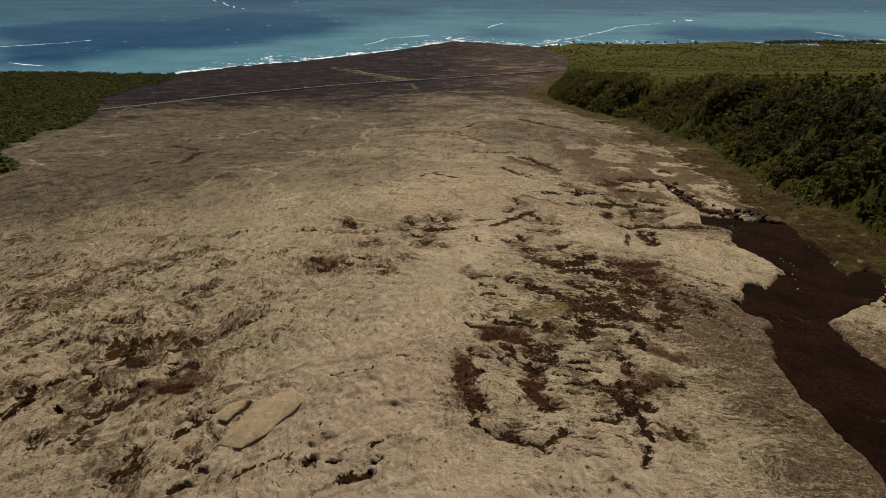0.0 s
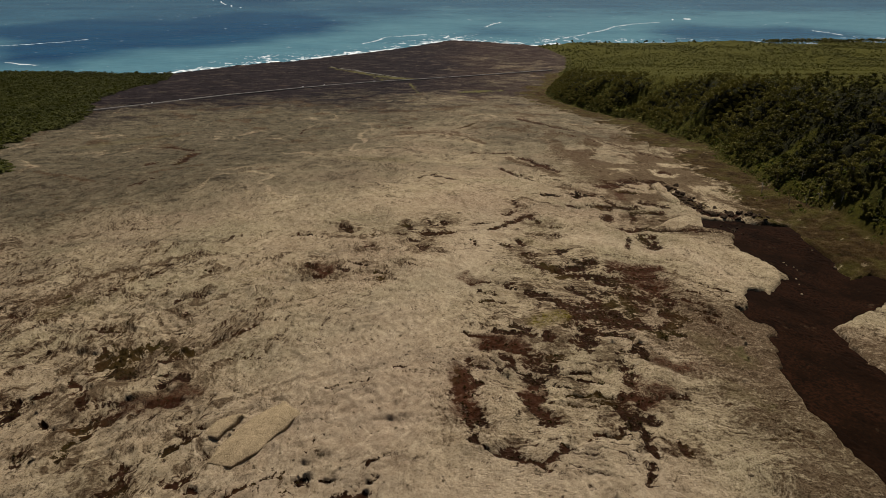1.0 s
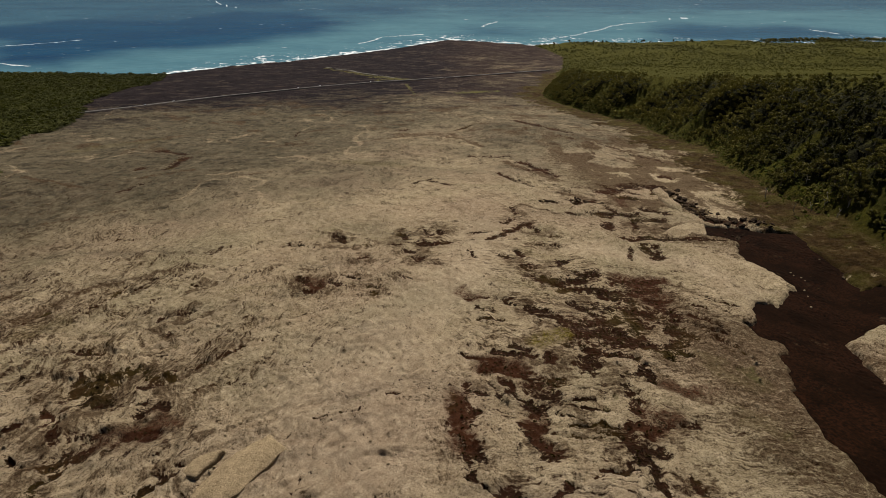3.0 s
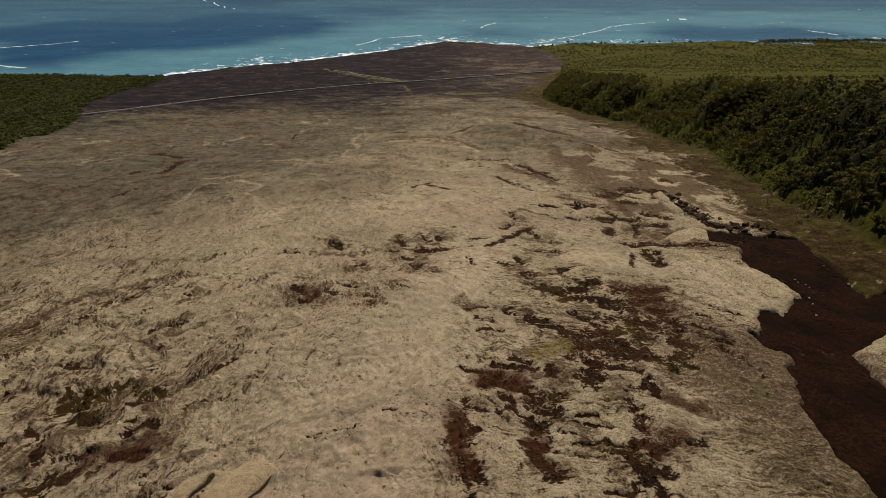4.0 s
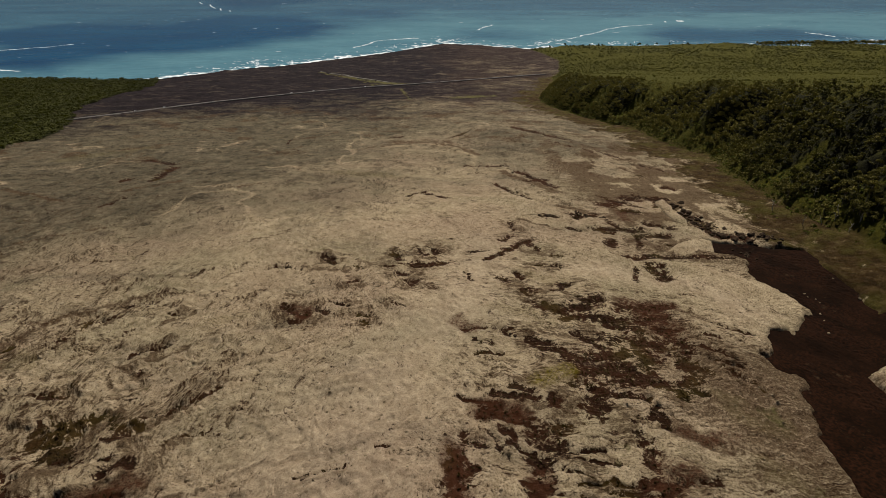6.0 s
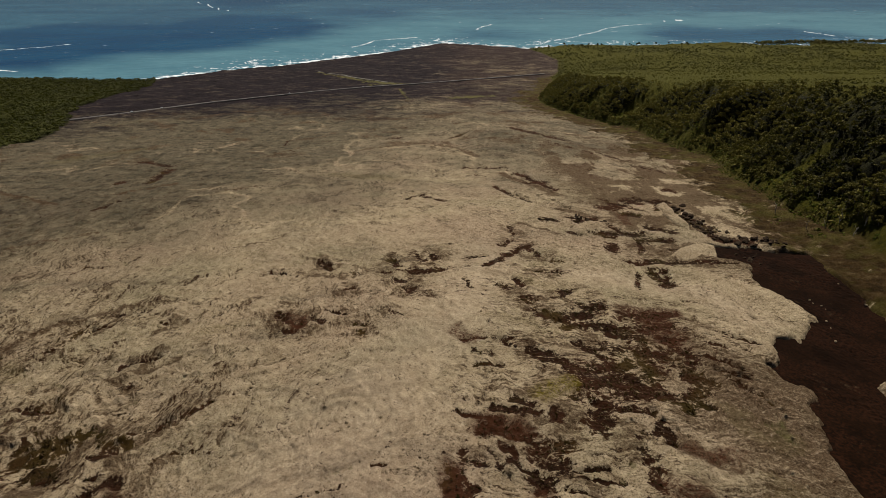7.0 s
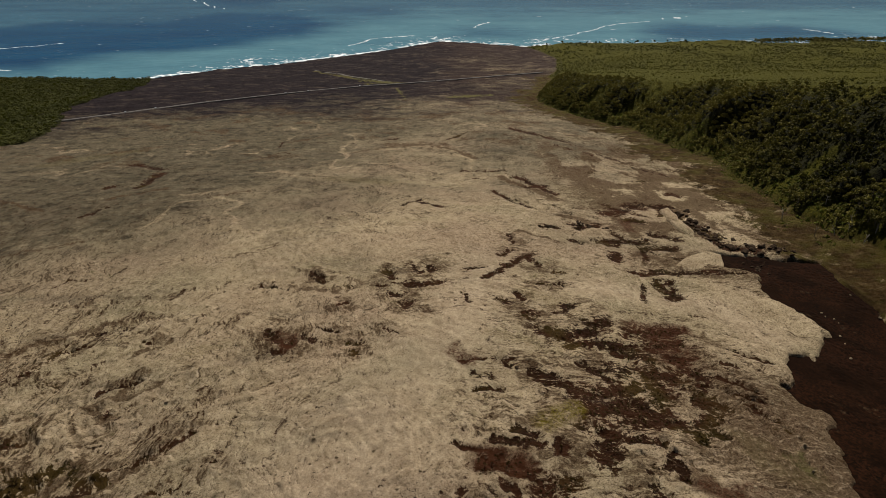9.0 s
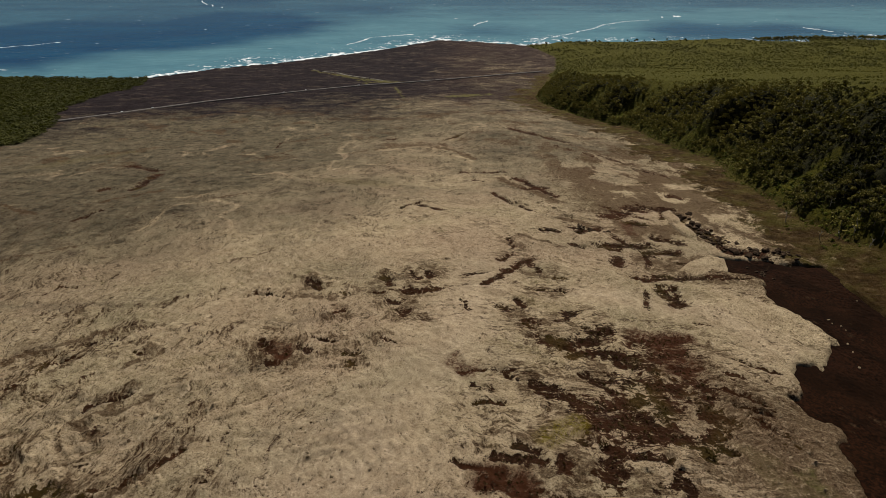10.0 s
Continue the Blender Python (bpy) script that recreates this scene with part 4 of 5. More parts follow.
def joined_plants(name, px, py, pz, size, clouds, mat, rng):
    """Many plants in one mesh: each a turned, scaled copy of one of the leaf clouds."""
    vs, fs, ts, o = [], [], [], 0
    kind = rng.integers(0, len(clouds), len(px))
    for k, (cv, cf, ct) in enumerate(clouds):
        at = np.flatnonzero(kind == k)
        w = rng.uniform(0, 2 * math.pi, len(at))
        s, c, sn = size[at], np.cos(w), np.sin(w)
        x = (cv[None, :, 0] * c[:, None] - cv[None, :, 1] * sn[:, None]) * s[:, None] + px[at][:, None]
        y = (cv[None, :, 0] * sn[:, None] + cv[None, :, 1] * c[:, None]) * s[:, None] + py[at][:, None]
        z = cv[None, :, 2] * (s * rng.uniform(0.8, 1.2, len(at)))[:, None] + pz[at][:, None]
        vs.append(np.stack([x, y, z], -1).reshape(-1, 3))
        fs.append((cf[None] + (np.arange(len(at)) * len(cv))[:, None, None] + o).reshape(-1, 4))
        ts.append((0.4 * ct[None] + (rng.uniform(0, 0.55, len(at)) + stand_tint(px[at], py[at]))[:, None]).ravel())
        o += len(at) * len(cv)
    return new(name, mesh_from(name, np.concatenate(vs), np.concatenate(fs), mat, {"tint": np.concatenate(ts)}, smooth=False))


def cloud_kinds(seed, kinds, radius, tall, count, leaf, up=0.0):
    out = []
    for k in range(kinds):
        rng = np.random.default_rng(seed + k)
        lobes = [(0, 0, tall * 0.6, radius * 0.7, 0.8)]
        for _ in range(4):
            w, r = rng.uniform(0, 2 * math.pi), radius * rng.uniform(0.3, 0.7)
            lobes.append((r * math.cos(w), r * math.sin(w), tall * rng.uniform(0.35, 0.75), radius * rng.uniform(0.3, 0.55), 0.75))
        out.append(leaf_cloud(rng, lobes, count, leaf, up))
    return out


# trees on the steep valley side: the front stretch one by one, the rest as one mass
tx, ty, rng = scatter(5, 200, 620, 250, 1480, 5.0)
tup = tx - foot_x(ty)
wall_top = (curve(ty, *CLIFF_TOP, soft=90.0) - curve(ty, *PROFILE, soft=120.0)) / wall_slope(ty)
clearing = strokes(tx, ty, SPUR_GRASS)
ok = (tup > 3) & (tup < wall_top + 12) & (rng.uniform(size=tx.shape) < (ss(0, 14, tup) * 0.75 + 0.22) * (1 - 0.8 * lit_ribs(tx, ty)) * (0.3 + 0.7 * ss(wall_top + 8, wall_top - 30, tup))) & (clearing < 0.22) & (fbm(tx / 34, ty / 34, 3, 231) > -0.46)
tx, ty, tup = tx[ok], ty[ok], tup[ok]
tz = broad(tx, ty)
order = np.argsort(ty)
single = order[(ty[order] > 300)][:290]
kinds = []
for k in range(7):
    rr_ = (2.6, 3.2, 3.8, 2.9, 4.4, 3.4, 2.3)[k]
    tt_ = (6.5, 8.0, 9.0, 7.0, 10.5, 9.5, 5.0)[k]
    kinds.append(tree_meshes(300 + k, rr_, tt_, 340, 0.5, LEAF_SLOPE))
for i in single:
    trunk_mesh, crown_mesh = kinds[int(rng.integers(0, 7))]
    tree = new("tree")
    tree.matrix_world = pose(tx[i], ty[i], tz[i] - 0.3, rng.uniform(-4, 4), rng.uniform(-4, 4), rng.uniform(0, 360)) @ Matrix.Scale(rng.uniform(0.75, 1.2), 4)
    part("trunk", trunk_mesh, tree, "grey-brown bark")
    part("crown", crown_mesh, tree, "dark green leaves")
    tagged(tree, "dark green broadleaf tree on the steep valley side", "tree", "trees on the valley side")
rest = np.setdiff1d(order, single)
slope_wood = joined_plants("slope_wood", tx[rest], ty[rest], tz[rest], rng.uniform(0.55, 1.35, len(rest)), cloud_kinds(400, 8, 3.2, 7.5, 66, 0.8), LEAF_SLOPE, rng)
tagged(slope_wood, "dense dark green wood covering the steep valley side", "woodland", kind="stuff")

# bright bushes along the foot of the valley side
tx, ty, rng = scatter(15, 180, 460, 230, 1500, 3.2)
tup = tx - foot_x(ty)
strip = strokes(tx, ty, SPUR_GRASS)
ok = ((tup > -3) & (tup < 24) & (rng.uniform(size=tx.shape) < 0.72)) | ((strip > 0.35) & (rng.uniform(size=tx.shape) < 0.4))
tx, ty = tx[ok], ty[ok]
foot_bushes = joined_plants("foot_bushes", tx, ty, broad(tx, ty) - 0.2, rng.uniform(0.4, 1.2, len(tx)), cloud_kinds(480, 5, 1.7, 1.8, 22, 0.55, 0.4), LEAF_FOOT, rng)
tagged(foot_bushes, "bright green bushes along the foot of the slope", "bushes", kind="stuff")

# undergrowth between the trees of the valley side
tx, ty, rng = scatter(16, 200, 600, 230, 1450, 4.2)
tup = tx - foot_x(ty)
wall_top = (curve(ty, *CLIFF_TOP, soft=90.0) - curve(ty, *PROFILE, soft=120.0)) / wall_slope(ty)
ok = (tup > 2) & (tup < wall_top + 16) & (rng.uniform(size=tx.shape) < 0.62 * (1 - 0.85 * lit_ribs(tx, ty))) & (strokes(tx, ty, SPUR_GRASS) < 0.3)
tx, ty = tx[ok], ty[ok]
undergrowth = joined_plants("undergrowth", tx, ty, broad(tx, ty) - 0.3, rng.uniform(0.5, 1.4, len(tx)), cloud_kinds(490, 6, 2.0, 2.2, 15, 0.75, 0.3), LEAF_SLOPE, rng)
tagged(undergrowth, "dark olive undergrowth between the trees of the valley side", "undergrowth", kind="stuff")

# single bushes dotted over the grass of the plateau, thicker towards the edge and the shore
tx, ty, rng = scatter(6, 300, 1500, 420, 1900, 8.0)
tup = tx - foot_x(ty)
wall_top = np.maximum((curve(ty, *CLIFF_TOP, soft=90.0) - curve(ty, *PROFILE, soft=120.0)) / wall_slope(ty), 0)
wild = 0.05 + 0.45 * ss(30, 0, tup - wall_top) + 0.5 * ss(0.1, 0.5, fbm(tx / 70, ty / 70, 3, 241)) + 0.4 * ss(1100, 1600, ty)
ok = (tup > np.where(ty < 1480, wall_top + 2, 2)) & (ty > 0.95 * tx - 60) & (rng.uniform(size=tx.shape) < wild)
tx, ty = tx[ok], ty[ok]
plateau_bushes = joined_plants("plateau_bushes", tx, ty, broad(tx, ty) - 0.4, rng.uniform(0.35, 1.2, len(tx)), cloud_kinds(420, 6, 2.6, 2.2, 18, 0.9, 0.75), LEAF_PLAIN, rng)
tagged(plateau_bushes, "olive green bushes dotted over the grassy plateau", "bushes", kind="stuff")

# low green scrub towards the shore
tx, ty, rng = scatter(17, 320, 2050, 1440, 2440, 10.0)
tup = tx - foot_x(ty)
ok = (tup > 1) & (ty > 0.95 * tx - 60) & (ty < coast_y(tx) - 8) & (rng.uniform(size=tx.shape) < 0.12 + 0.5 * ss(1500, 1950, ty) * ss(-0.3, 0.3, fbm(tx / 90, ty / 140, 3, 281)))
tx, ty = tx[ok], ty[ok]
shore_scrub = joined_plants("shore_scrub", tx, ty, broad(tx, ty) - 0.6, rng.uniform(0.5, 1.2, len(tx)), cloud_kinds(425, 5, 5.2, 2.6, 16, 1.9, 0.9), LEAF_PLAIN, rng)
tagged(shore_scrub, "yellow-green scrub covering the low ground by the shore", "scrub", kind="stuff")

# a dark stand of trees on the headland
tx, ty, rng = scatter(18, 1230, 2000, 2250, 2420, 9.0)
ok = (ty < coast_y(tx) - 8) & (ty > coast_y(tx) - 75) & (rng.uniform(size=tx.shape) < 0.85)
tx, ty = tx[ok], ty[ok]
headland_wood = joined_plants("headland_wood", tx, ty, broad(tx, ty) - 0.6, rng.uniform(0.7, 1.4, len(tx)), cloud_kinds(427, 4, 5.0, 10.0, 20, 2.0, 0.3), LEAF_SLOPE, rng)
tagged(headland_wood, "dark stand of trees on the headland by the sea", "woodland", kind="stuff")

# the wood on the far side of the lava
tx, ty, rng = scatter(7, -1800, -380, 380, 1810, 8.0)
inw = wood_x(ty) - tx
ok = (inw > 1) & (ty > -0.86 * tx - 60) & (ty < coast_y(tx) - 10)
tx, ty = tx[ok], ty[ok]
shore_wood = joined_plants("shore_wood", tx, ty, broad(tx, ty) - 0.5, rng.uniform(0.7, 1.35, len(tx)), cloud_kinds(440, 5, 5.6, 4.6, 19, 1.9, 0.95), LEAF_WOOD, rng)
tagged(shore_wood, "green wood of low trees beside the lava field", "woodland", kind="stuff")

# taller trees standing up along the edge of the plateau by the sea
far_trunk, far_crown = tree_meshes(330, 5.0, 15.0, 120, 1.5, LEAF_WOOD)
for k in range(40):
    x = rng.uniform(420, 1000) if k % 3 else rng.uniform(1400, 1900)
    y = float(coast_y(np.array([x]))[0]) - rng.uniform(15, 70)
    tree = new("tree")
    tree.matrix_world = pose(x, y, float(broad(np.array([x]), np.array([y]))[0]) - 0.5, 0, 0, rng.uniform(0, 360)) @ Matrix.Scale(rng.uniform(0.45, 0.95), 4)
    part("trunk", far_trunk, tree)
    part("crown", far_crown, tree)
    tagged(tree, "tall green tree above the plateau scrub near the shore", "tree", "trees by the shore")

# brown ferns and tufts in the dark beds of the lava
tx, ty, rng = scatter(8, -220, 180, 90, 420, 1.25)
bed = sum_strokes(tx, ty)
ok = (rng.uniform(size=tx.shape) < ss(0.7, 1.1, bed) * 0.6) & (inside(tx, ty, RIVER) < -1)
tx, ty = tx[ok], ty[ok]
tuft_z = height(tx, ty)[0]
FERN = leaf_material("brown_ferns", (0.018, 0.010, 0.005), (0.080, 0.046, 0.020))
ferns = joined_plants("fern_tufts", tx, ty, tuft_z - 0.1, rng.uniform(0.4, 1.15, len(tx)), cloud_kinds(460, 4, 0.75, 0.8, 7, 0.34), FERN, rng)
tagged(ferns, "dark brown ferns and tufts growing in hollows of the lava", "ferns", kind="stuff")


# ---- rocks ----
def rock(seed, lumps=2):
    """A rough, flattened stone about one metre across."""
    bm = bmesh.new()
    bmesh.ops.create_icosphere(bm, subdivisions=lumps, radius=0.5)
    r = random.Random(seed)
    off_ = Vector((r.uniform(0, 50), r.uniform(0, 50), r.uniform(0, 50)))
    for v in bm.verts:
        d = v.co.normalized()
        v.co *= 1 + 0.45 * noise.noise(d * 1.3 + off_) + 0.2 * noise.noise(d * 3.1 + off_)
        v.co.z *= 0.68
    me = bpy.data.meshes.new("boulder")
    bm.to_mesh(me)
    bm.free()
    me.materials.append(STONE)
    return me


STONE = plain_material("rough_lava_stone", (0.15, 0.11, 0.068), (0.34, 0.265, 0.17), 1.5, 1.0, 0.03)
DARK_STONE = plain_material("dark_lava_stone", (0.016, 0.010, 0.006), (0.070, 0.047, 0.030), 1.5, 1.0, 0.03)
rock_kinds = [rock(900 + k) for k in range(6)]
rng = np.random.default_rng(77)
placed = 0
while placed < 62:
    x, y = rng.uniform(-190, 170), rng.uniform(95, 420)
    if abs(x) > 0.72 * y + 35 or float(inside(np.array([x]), np.array([y]), RIVER)[0]) > -4:
        continue
    z = float(height(np.array([x]), np.array([y]))[0][0])
    boulder = new("boulder", rock_kinds[placed % 6])
    size = rng.choice([0.7, 0.9, 1.1, 1.5, 2.2], p=[0.35, 0.3, 0.2, 0.1, 0.05])
    boulder.matrix_world = pose(x, y, z + 0.12 * size, rng.uniform(-20, 20), rng.uniform(-20, 20), rng.uniform(0, 360)) @ Matrix.Scale(size, 4)
    tagged(boulder, "rough grey-brown lava boulder lying on the lava crust", "boulder", "loose boulders on the lava")
    placed += 1

# loose rubble: too many to count
tx, ty, rng = scatter(9, -260, 200, 85, 420, 2.5)
ok = (np.abs(tx) < 0.74 * ty + 40) & (inside(tx, ty, RIVER) < -2) & (sum_strokes(tx, ty) < 0.3) & (rng.uniform(size=tx.shape) < 0.08 + 0.3 * ss(-0.1, 0.4, fbm(tx / 30, ty / 30, 3, 211)))
tx, ty = tx[ok], ty[ok]
cube = np.array([(-1, -1, -0.6), (1, -0.8, -0.6), (0.9, 1, -0.6), (-1, 0.9, -0.6), (-0.5, -0.6, 0.7), (0.6, -0.4, 0.5), (0.5, 0.6, 0.8), (-0.6, 0.5, 0.4)])
sides = np.array([(0, 1, 5, 4), (1, 2, 6, 5), (2, 3, 7, 6), (3, 0, 4, 7), (4, 5, 6, 7)])
crumbs = [(cube * np.array(s_), sides, np.zeros(8)) for s_ in ((0.3, 0.25, 0.2), (0.22, 0.34, 0.16), (0.4, 0.24, 0.26), (0.26, 0.26, 0.3))]
rubble = joined_plants("rubble", tx, ty, height(tx, ty)[0] + 0.02, rng.uniform(0.5, 1.5, len(tx)), crumbs, STONE, rng)
tagged(rubble, "loose crumbs of pale brown lava strewn over the crust", "rubble", kind="stuff")


# ---- the broken crust plate ----
def plate(outline, thick, dome, seed, mat=None):
    """A crust plate with a worn, slightly domed top and ragged edges, its outline in metres round its own middle."""
    ring = []
    r = random.Random(seed)
    for (ax, ay), (bx, by) in zip(outline, outline[1:] + outline[:1]):
        for k in range(7):
            s = k / 7
            ring.append((ax + (bx - ax) * s + r.uniform(-0.22, 0.22), ay + (by - ay) * s + r.uniform(-0.22, 0.22)))
    n = len(ring)
    cx_, cy_ = sum(p[0] for p in ring) / len(ring), sum(p[1] for p in ring) / len(ring)
    v, f = [], []
    for scale, z in ((1.0, -1.4), (1.0, thick * 0.4), (0.97, thick * 0.85), (0.9, thick), (0.75, thick + dome * 0.5), (0.5, thick + dome * 0.85), (0.25, thick + dome)):
        for x, y in ring:
            v.append((cx_ + (x - cx_) * scale, cy_ + (y - cy_) * scale, z + 0.2 * noise.noise(Vector((x * scale * 0.6, y * scale * 0.6, seed))) + r.uniform(-0.04, 0.04)))
    for k in range(6):
        f += [(k * n + i, k * n + (i + 1) % n, (k + 1) * n + (i + 1) % n, (k + 1) * n + i) for i in range(n)]
    me = bpy.data.meshes.new("plate")
    me.from_pydata(v, [], f + [tuple(range(6 * n, 7 * n))])
    for q in me.polygons:
        q.use_smooth = True
    me.materials.append(mat or CRUST)
    return me


CRUST, crust_tree, crust_bsdf = material("smooth_lava_crust")
n_ = Nodes(crust_tree)
crust_p = n_.coords()
crust_a, crust_b = n_.noise(crust_p, 0.5, 6, 0.7), n_.noise(crust_p, 3.0, 5, 0.75)
n_.link(n_.mix(n_.grey(crust_b, 0.38, 0.6), n_.ramp(crust_a, (0.3, (0.09, 0.064, 0.035)), (0.7, (0.20, 0.145, 0.085))), n_.ramp(crust_a, (0.3, (0.26, 0.193, 0.114)), (0.7, (0.37, 0.278, 0.166)))), crust_bsdf.inputs["Base Color"])
crust_bsdf.inputs["Roughness"].default_value, crust_bsdf.inputs["Specular IOR Level"].default_value = 1.0, 0.05
n_.link(n_.bump(n_.math("ADD", crust_a, n_.math("MULTIPLY", crust_b, 0.3)), 0.8, 0.7), crust_bsdf.inputs["Normal"])
slab_z = float(np.mean(height(np.array([-63.0, -60, -55, -52, -48, -42, -50]), np.array([121.0, 126, 128, 122, 118, 130, 113]))[0])) + 0.45
slab = new("lava_slab")
slab.matrix_world = pose(-52, 122, slab_z)
p1 = part("plate", plate(((-11.4, -0.7), (-6.9, -1.6), (-2.4, 7.0), (-9.3, 4.8)), 1.3, 0.2, 5), slab)
p1.rotation_euler = (radians(2), radians(-4), 0)
p2 = part("plate", plate(((-7.0, -9.8), (-0.6, -10.9), (4.7, -6.1), (13.0, 8.0), (7.4, 13.0), (-0.5, 5.7), (-6.0, -4.4)), 0.4, 0.8, 9), slab)
tagged(slab, "cracked smooth lava crust slab split by a dark fissure", "lava slab")

# ---- the ledge over the channel head, a thick broken plate ----
ledge_z = float(broad(np.array([150.0]), np.array([332.0]))[0])
ledge = new("lava_ledge")
ledge.matrix_world = pose(150.2, 335.2, ledge_z - 1.0)
part("plate", plate(((-21, -17), (-10, -16), (5, -12), (13, 0), (16, 11), (9, 15), (-5, 8), (-17, -3)), 2.4, 0.2, 21, GROUND), ledge, "worn pale top over a dark broken face")
tagged(ledge, "thick broken lava plate ending in a dark overhang", "lava ledge")


# ---- the smooth tongue beside the channel head ----
def tongue_mesh(knots, half, high):
    """A smooth rounded ridge of crust along plan knots, resting on the ground, blunt at its upper end."""
    xs, ys = zip(*knots)
    u = np.linspace(0, len(knots) - 1, 60)
    x, y = curve(u, np.arange(len(xs)), xs, 0.6), curve(u, np.arange(len(ys)), ys, 0.6)
    dx, dy = np.gradient(x), np.gradient(y)
    k = np.hypot(dx, dy)
    taper = np.sqrt(np.clip(u / 0.35, 0, 1)) * np.clip((len(knots) - 1 - u) / 1.2, 0.25, 1)
    rows_ = []
    for w in np.linspace(0, math.pi, 15):
        o = -math.cos(w) * half * taper * (1 + 0.12 * fbm(u * 3, u * 0 + w, 3, 251))
        px_, py_ = x - dy / k * o, y + dx / k * o
        rows_.append(np.stack([px_, py_, height(px_, py_)[0] - 0.6 + (high + 0.5 * fbm(px_ / 3, py_ / 3, 3, 253)) * math.sin(w) ** 0.7 * taper], 1))
    return mesh_from("lava_tongue", np.stack(rows_, 1).reshape(-1, 3), grid_faces(60, 15), GROUND)


tongue = new("lava_tongue", tongue_mesh(((171, 444), (170, 431), (169, 419), (168, 395), (167, 379)), 4.6, 2.8))
tagged(tongue, "smooth pale lava tongue with a rounded end beside rubble", "lava tongue")


def stone_kinds(mat, seed):
    out = []
    for k in range(5):
        me = rock(seed + k)
        me.materials.clear()
        me.materials.append(mat)
        out.append(me)
    return out


def strew(kinds_, line, half, count, sizes, label, group, seed, lift=0.1):
    """Boulders strewn along plan knots, up to half metres to either side."""
    r = np.random.default_rng(seed)
    xs, ys = zip(*line)
    u = r.uniform(0, len(line) - 1, count)
    ax = np.interp(u, np.arange(len(xs)), xs) + r.normal(scale=half * 0.5, size=count)
    ay = np.interp(u, np.arange(len(ys)), ys) + r.normal(scale=half * 0.5, size=count)
    az = np.where(inside(ax, ay, RIVER) > 0, broad(ax, ay) - 0.9, height(ax, ay)[0])
    for k, (x, y, z) in enumerate(zip(ax.tolist(), ay.tolist(), az.tolist())):
        size = r.uniform(*sizes)
        stone = new("boulder", kinds_[k % len(kinds_)])
        stone.matrix_world = pose(x, y, z + lift * size, r.uniform(-30, 30), r.uniform(-30, 30), r.uniform(0, 360)) @ Matrix.Diagonal((size, size * r.uniform(0.6, 1.1), size * r.uniform(0.6, 1.0), 1))
        tagged(stone, label, "boulder", group)


dark_kinds, pale_kinds = stone_kinds(DARK_STONE, 940), stone_kinds(STONE, 960)
strew(dark_kinds, ((176, 436), (176, 405), (181, 385), (183, 367), (201, 362), (213, 360)), 9.0, 105, (1.2, 4.6), "dark jagged lava block in the rubble bank beside the tongue", "blocks of the rubble bank", 31)
strew(dark_kinds, ((174, 331), (180, 336), (186, 339)), 7.0, 16, (0.8, 2.6), "dark lava block on the channel crust", "blocks in the channel", 32)
strew(pale_kinds, ((169, 247), (176, 256), (190, 288), (214, 279), (223, 327)), 10.0, 9, (0.6, 1.6), "pale lava block drifted onto the dark channel", "pale blocks in the channel", 33)
strew(pale_kinds, ((40, 582), (67, 582), (92, 541), (101, 491), (90, 461), (72, 451), (57, 494)), 12.0, 34, (1.2, 3.2), "tilted block of broken crust in a collapsed mound", "blocks of the collapsed mound", 34)
strew(dark_kinds, ((75, 396), (81, 397)), 3.0, 7, (2.0, 4.5), "large dark lava boulder on pale crust", "dark boulders", 35)
strew(dark_kinds, ((99, 405), (106, 400), (116, 392)), 6.0, 16, (1.4, 3.6), "dark lava block in a small hollow", "dark boulders", 36)
strew(dark_kinds, ((31, 225), (33, 224)), 1.0, 3, (1.4, 2.6), "dark lava boulder among brown ferns", "dark boulders", 37)

# ---- bare pale trunks among the slope trees ----
DEAD = plain_material("bleached_wood", (0.22, 0.19, 0.15), (0.36, 0.32, 0.26), 3.0)


def bare_tree(seed):
    r = random.Random(seed)
    tubes = [tube([(0, 0, -0.8), (r.uniform(-0.3, 0.3), 0.1, 3.0), (r.uniform(-0.8, 0.8), 0.3, 6.5)], [0.26, 0.17, 0.05])]
    for k in range(6):
        w, z = r.uniform(0, 6.28), r.uniform(2.4, 5.6)
        tubes.append(tube([(0, 0.1, z), (math.cos(w) * r.uniform(0.9, 2.0), math.sin(w) * r.uniform(0.9, 2.0), z + r.uniform(0.5, 1.8))], [0.1, 0.03], 5))
    v, f = join_tubes(tubes)
    return mesh_from("dead_tree", v, f, DEAD)


dead_kinds = [bare_tree(50 + k) for k in range(3)]
for k, (x, y) in enumerate(((254, 380), (259, 376), (258, 360), (241, 415), (243, 382), (262, 379), (268, 415), (264, 362), (271, 390), (304, 454))):
    dead = new("dead_tree", dead_kinds[k % 3])
    dead.matrix_world = pose(x, y, float(broad(np.array([x]), np.array([y]))[0]) + 0.3, (k * 37) % 30 - 15, (k * 53) % 24 - 12, k * 71) @ Matrix.Scale(1.0 + 0.08 * (k % 4), 4)
    tagged(dead, "bare bleached tree trunk among the green slope trees", "dead tree", "bare trees on the valley side")

# ---- the shore road and its side track ----
PALE_TRACK = plain_material("gravel_track", (0.05, 0.042, 0.028), (0.10, 0.085, 0.055), 0.2)


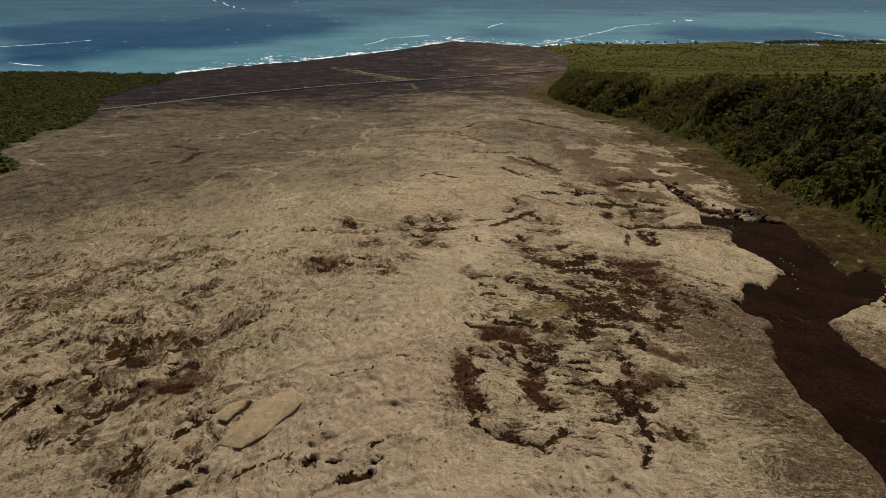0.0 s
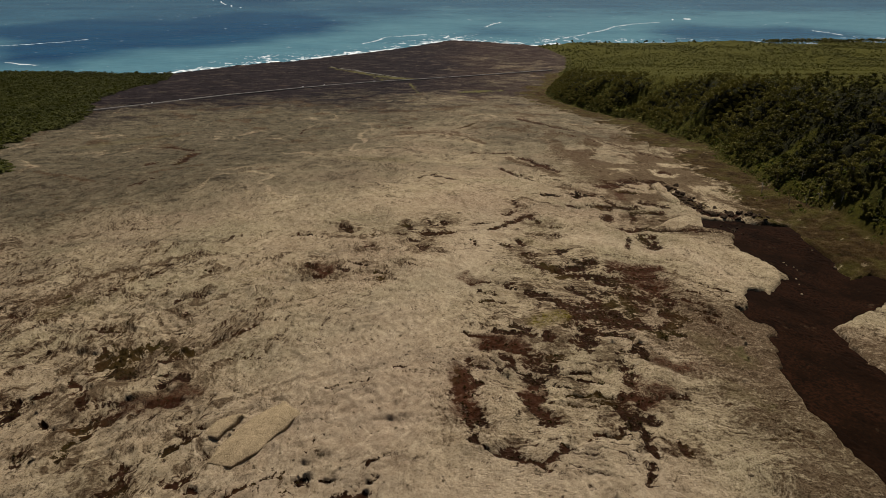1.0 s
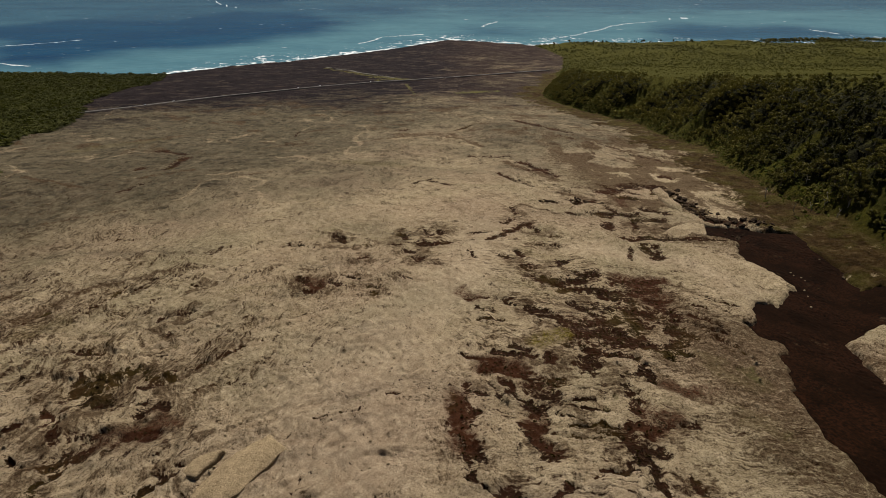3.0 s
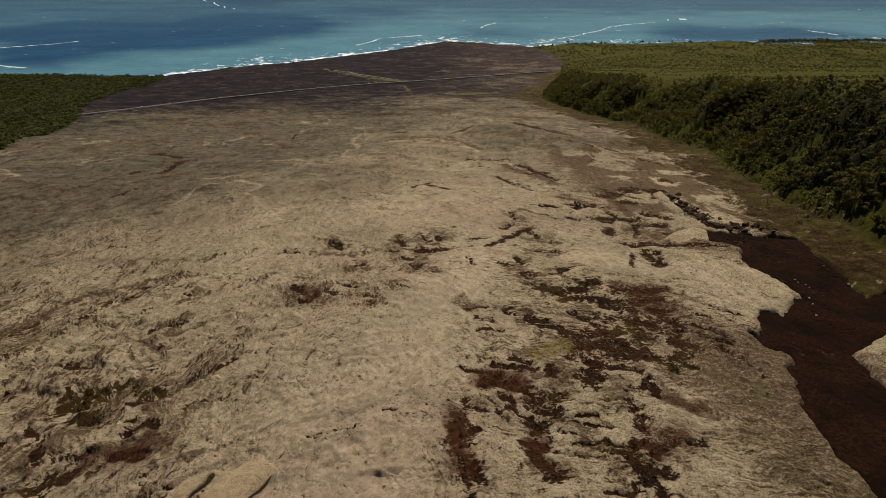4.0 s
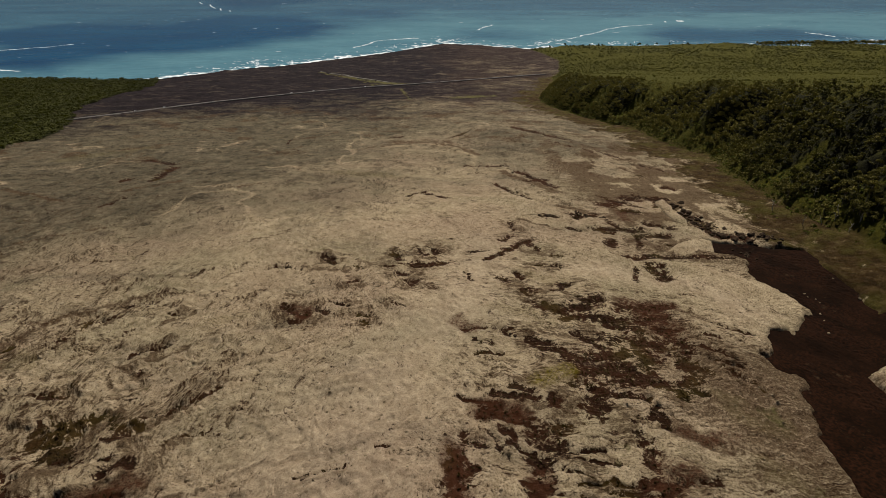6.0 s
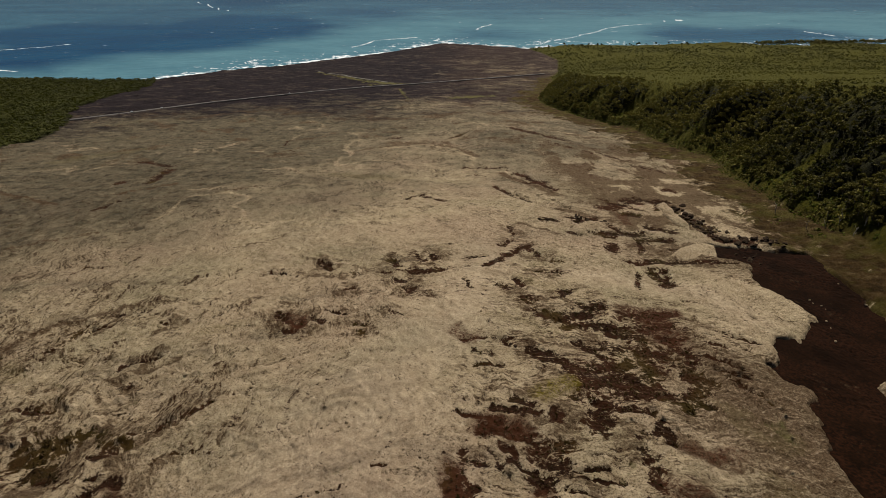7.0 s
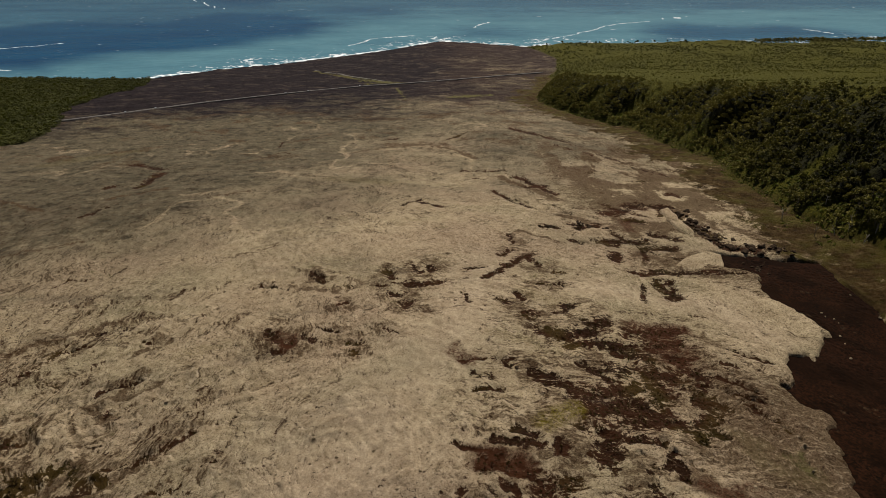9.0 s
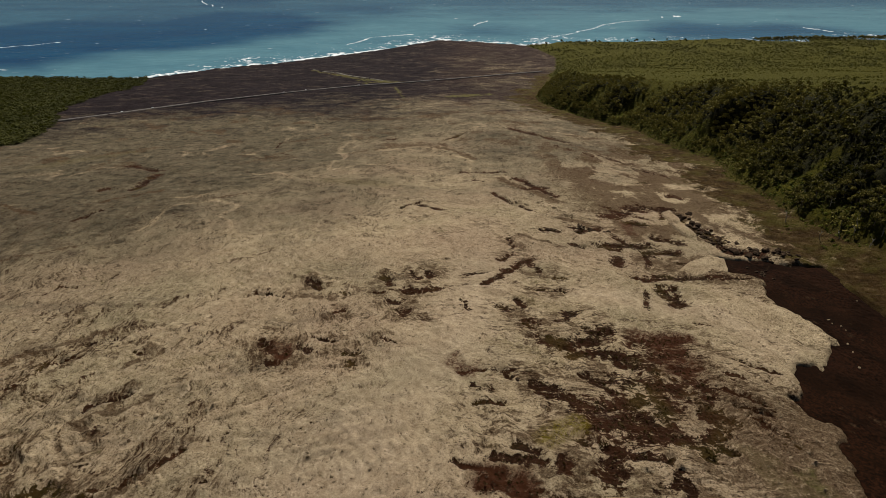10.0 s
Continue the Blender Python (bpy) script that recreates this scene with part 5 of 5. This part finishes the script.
def ribbon(name, knots, width, mat, lift, wander=3.0):
    xs, ys = zip(*knots)
    s = np.linspace(0, len(knots) - 1, 260)
    x, y = curve(s, np.arange(len(xs)), xs, 0.7), curve(s, np.arange(len(ys)), ys, 0.7)
    x, y = x + wander * fbm(s / 2, s * 0 + 2.2, 3, 261), y + wander * fbm(s / 2, s * 0 + 7.7, 3, 262)
    dx, dy = np.gradient(x), np.gradient(y)
    k = np.hypot(dx, dy)
    nx, ny = -dy / k, dx / k
    z = broad(x, y) + lift
    rows_ = [np.stack([x + nx * width * o, y + ny * width * o, z + dz], 1) for o, dz in ((-0.62, -1.6), (-0.5, 0.0), (0.5, 0.0), (0.62, -1.6))]
    return new(name, mesh_from(name, np.stack(rows_, 1).reshape(-1, 3), grid_faces(260, 4), mat))


road = ribbon("road", ((-670, 1039), (-621, 1098), (-574, 1152), (-538, 1198), (-472, 1283), (-423, 1326), (-326, 1405), (-258, 1452), (-145, 1510), (-78, 1535), (5, 1575),
                       (154, 1642), (249, 1686), (328, 1721)), 4.0, ASPHALT, 2.6)
tagged(road, "pale grey road across the dark lava", "road", kind="structure")
track = ribbon("track", ((-100, 1546), (-170, 1618), (-241, 1708), (-292, 1740), (-330, 1825)), 7.0, PALE_TRACK, 1.6, 30.0)
tagged(track, "pale gravel track from the road to the shore", "track", kind="structure")

WHITE = plain_material("white_paint", (0.72, 0.73, 0.74), (0.80, 0.80, 0.80), 2.0, 0.35, 0.5)
TYRE = plain_material("tyre_rubber", (0.02, 0.02, 0.02), (0.035, 0.035, 0.035), 4.0)
PANE = plain_material("dark_car_glass", (0.02, 0.025, 0.03), (0.03, 0.035, 0.04), 1.0, 0.1, 0.6)


def box_mesh(name, rings, mat):
    """A bevelled body from stacked rectangles (half-length, half-width, z, shift)."""
    bm = bmesh.new()
    prev = None
    for hl, hw, z, sh in rings:
        cur = [bm.verts.new((sh + a * hl, b * hw, z)) for a, b in ((-1, -0.86), (-0.9, -1), (0.9, -1), (1, -0.86), (1, 0.86), (0.9, 1), (-0.9, 1), (-1, 0.86))]
        if prev:
            for i in range(8):
                bm.faces.new((prev[i], prev[(i + 1) % 8], cur[(i + 1) % 8], cur[i]))
        else:
            bm.faces.new(cur[::-1])
        prev = cur
    bm.faces.new(prev)
    me = bpy.data.meshes.new(name)
    bm.to_mesh(me)
    bm.free()
    me.materials.append(mat)
    return me


def wheel_mesh(name, radius, wide, mat):
    bm = bmesh.new()
    bmesh.ops.create_cone(bm, cap_ends=True, segments=14, radius1=radius, radius2=radius, depth=wide, matrix=Matrix.Rotation(radians(90), 4, "X"))
    me = bpy.data.meshes.new(name)
    bm.to_mesh(me)
    bm.free()
    me.materials.append(mat)
    return me


def build_car():
    car = new("car")
    part("body", box_mesh("body", ((2.0, 0.8, 0.35, 0), (2.1, 0.86, 0.55, 0), (2.08, 0.86, 0.85, 0), (1.9, 0.8, 0.98, 0)), WHITE), car, "white body")
    part("window", box_mesh("window", ((1.45, 0.76, 0.98, -0.2), (1.0, 0.68, 1.4, -0.25)), PANE), car, "dark glass band")
    part("roof", box_mesh("roof", ((1.0, 0.68, 1.4, -0.25), (0.9, 0.6, 1.48, -0.25)), WHITE), car)
    hub, tyre, rim = box_mesh("wheel", ((0.1, 0.12, -0.1, 0), (0.1, 0.12, 0.1, 0)), TYRE), wheel_mesh("tyre", 0.33, 0.22, TYRE), wheel_mesh("rim", 0.2, 0.235, WHITE)
    for a in (-1.25, 1.25):
        for b in (-0.78, 0.78):
            wheel = part("wheel", hub, car)
            wheel.location = (a, b, 0.33)
            part("tyre", tyre, wheel, "black tyre")
            part("rim", rim, wheel)
    return tagged(car, "small white car standing on the road across the lava", "car", "cars on the shore road")


CARS = ((-566.9, 1160.8, 48), (-530.8, 1206.8, 49), (-324.4, 1406.9, 33), (-279.5, 1437.7, 31), (-165.7, 1499.7, 27))
first_car = None
for x, y, turn_ in CARS:
    m_ = pose(x, y, float(broad(np.array([x]), np.array([y]))[0]) + 2.62, 0, 0, turn_)
    if first_car is None:
        first_car = build_car()
        first_car.matrix_world = m_
    else:
        copy_thing(first_car, m_)
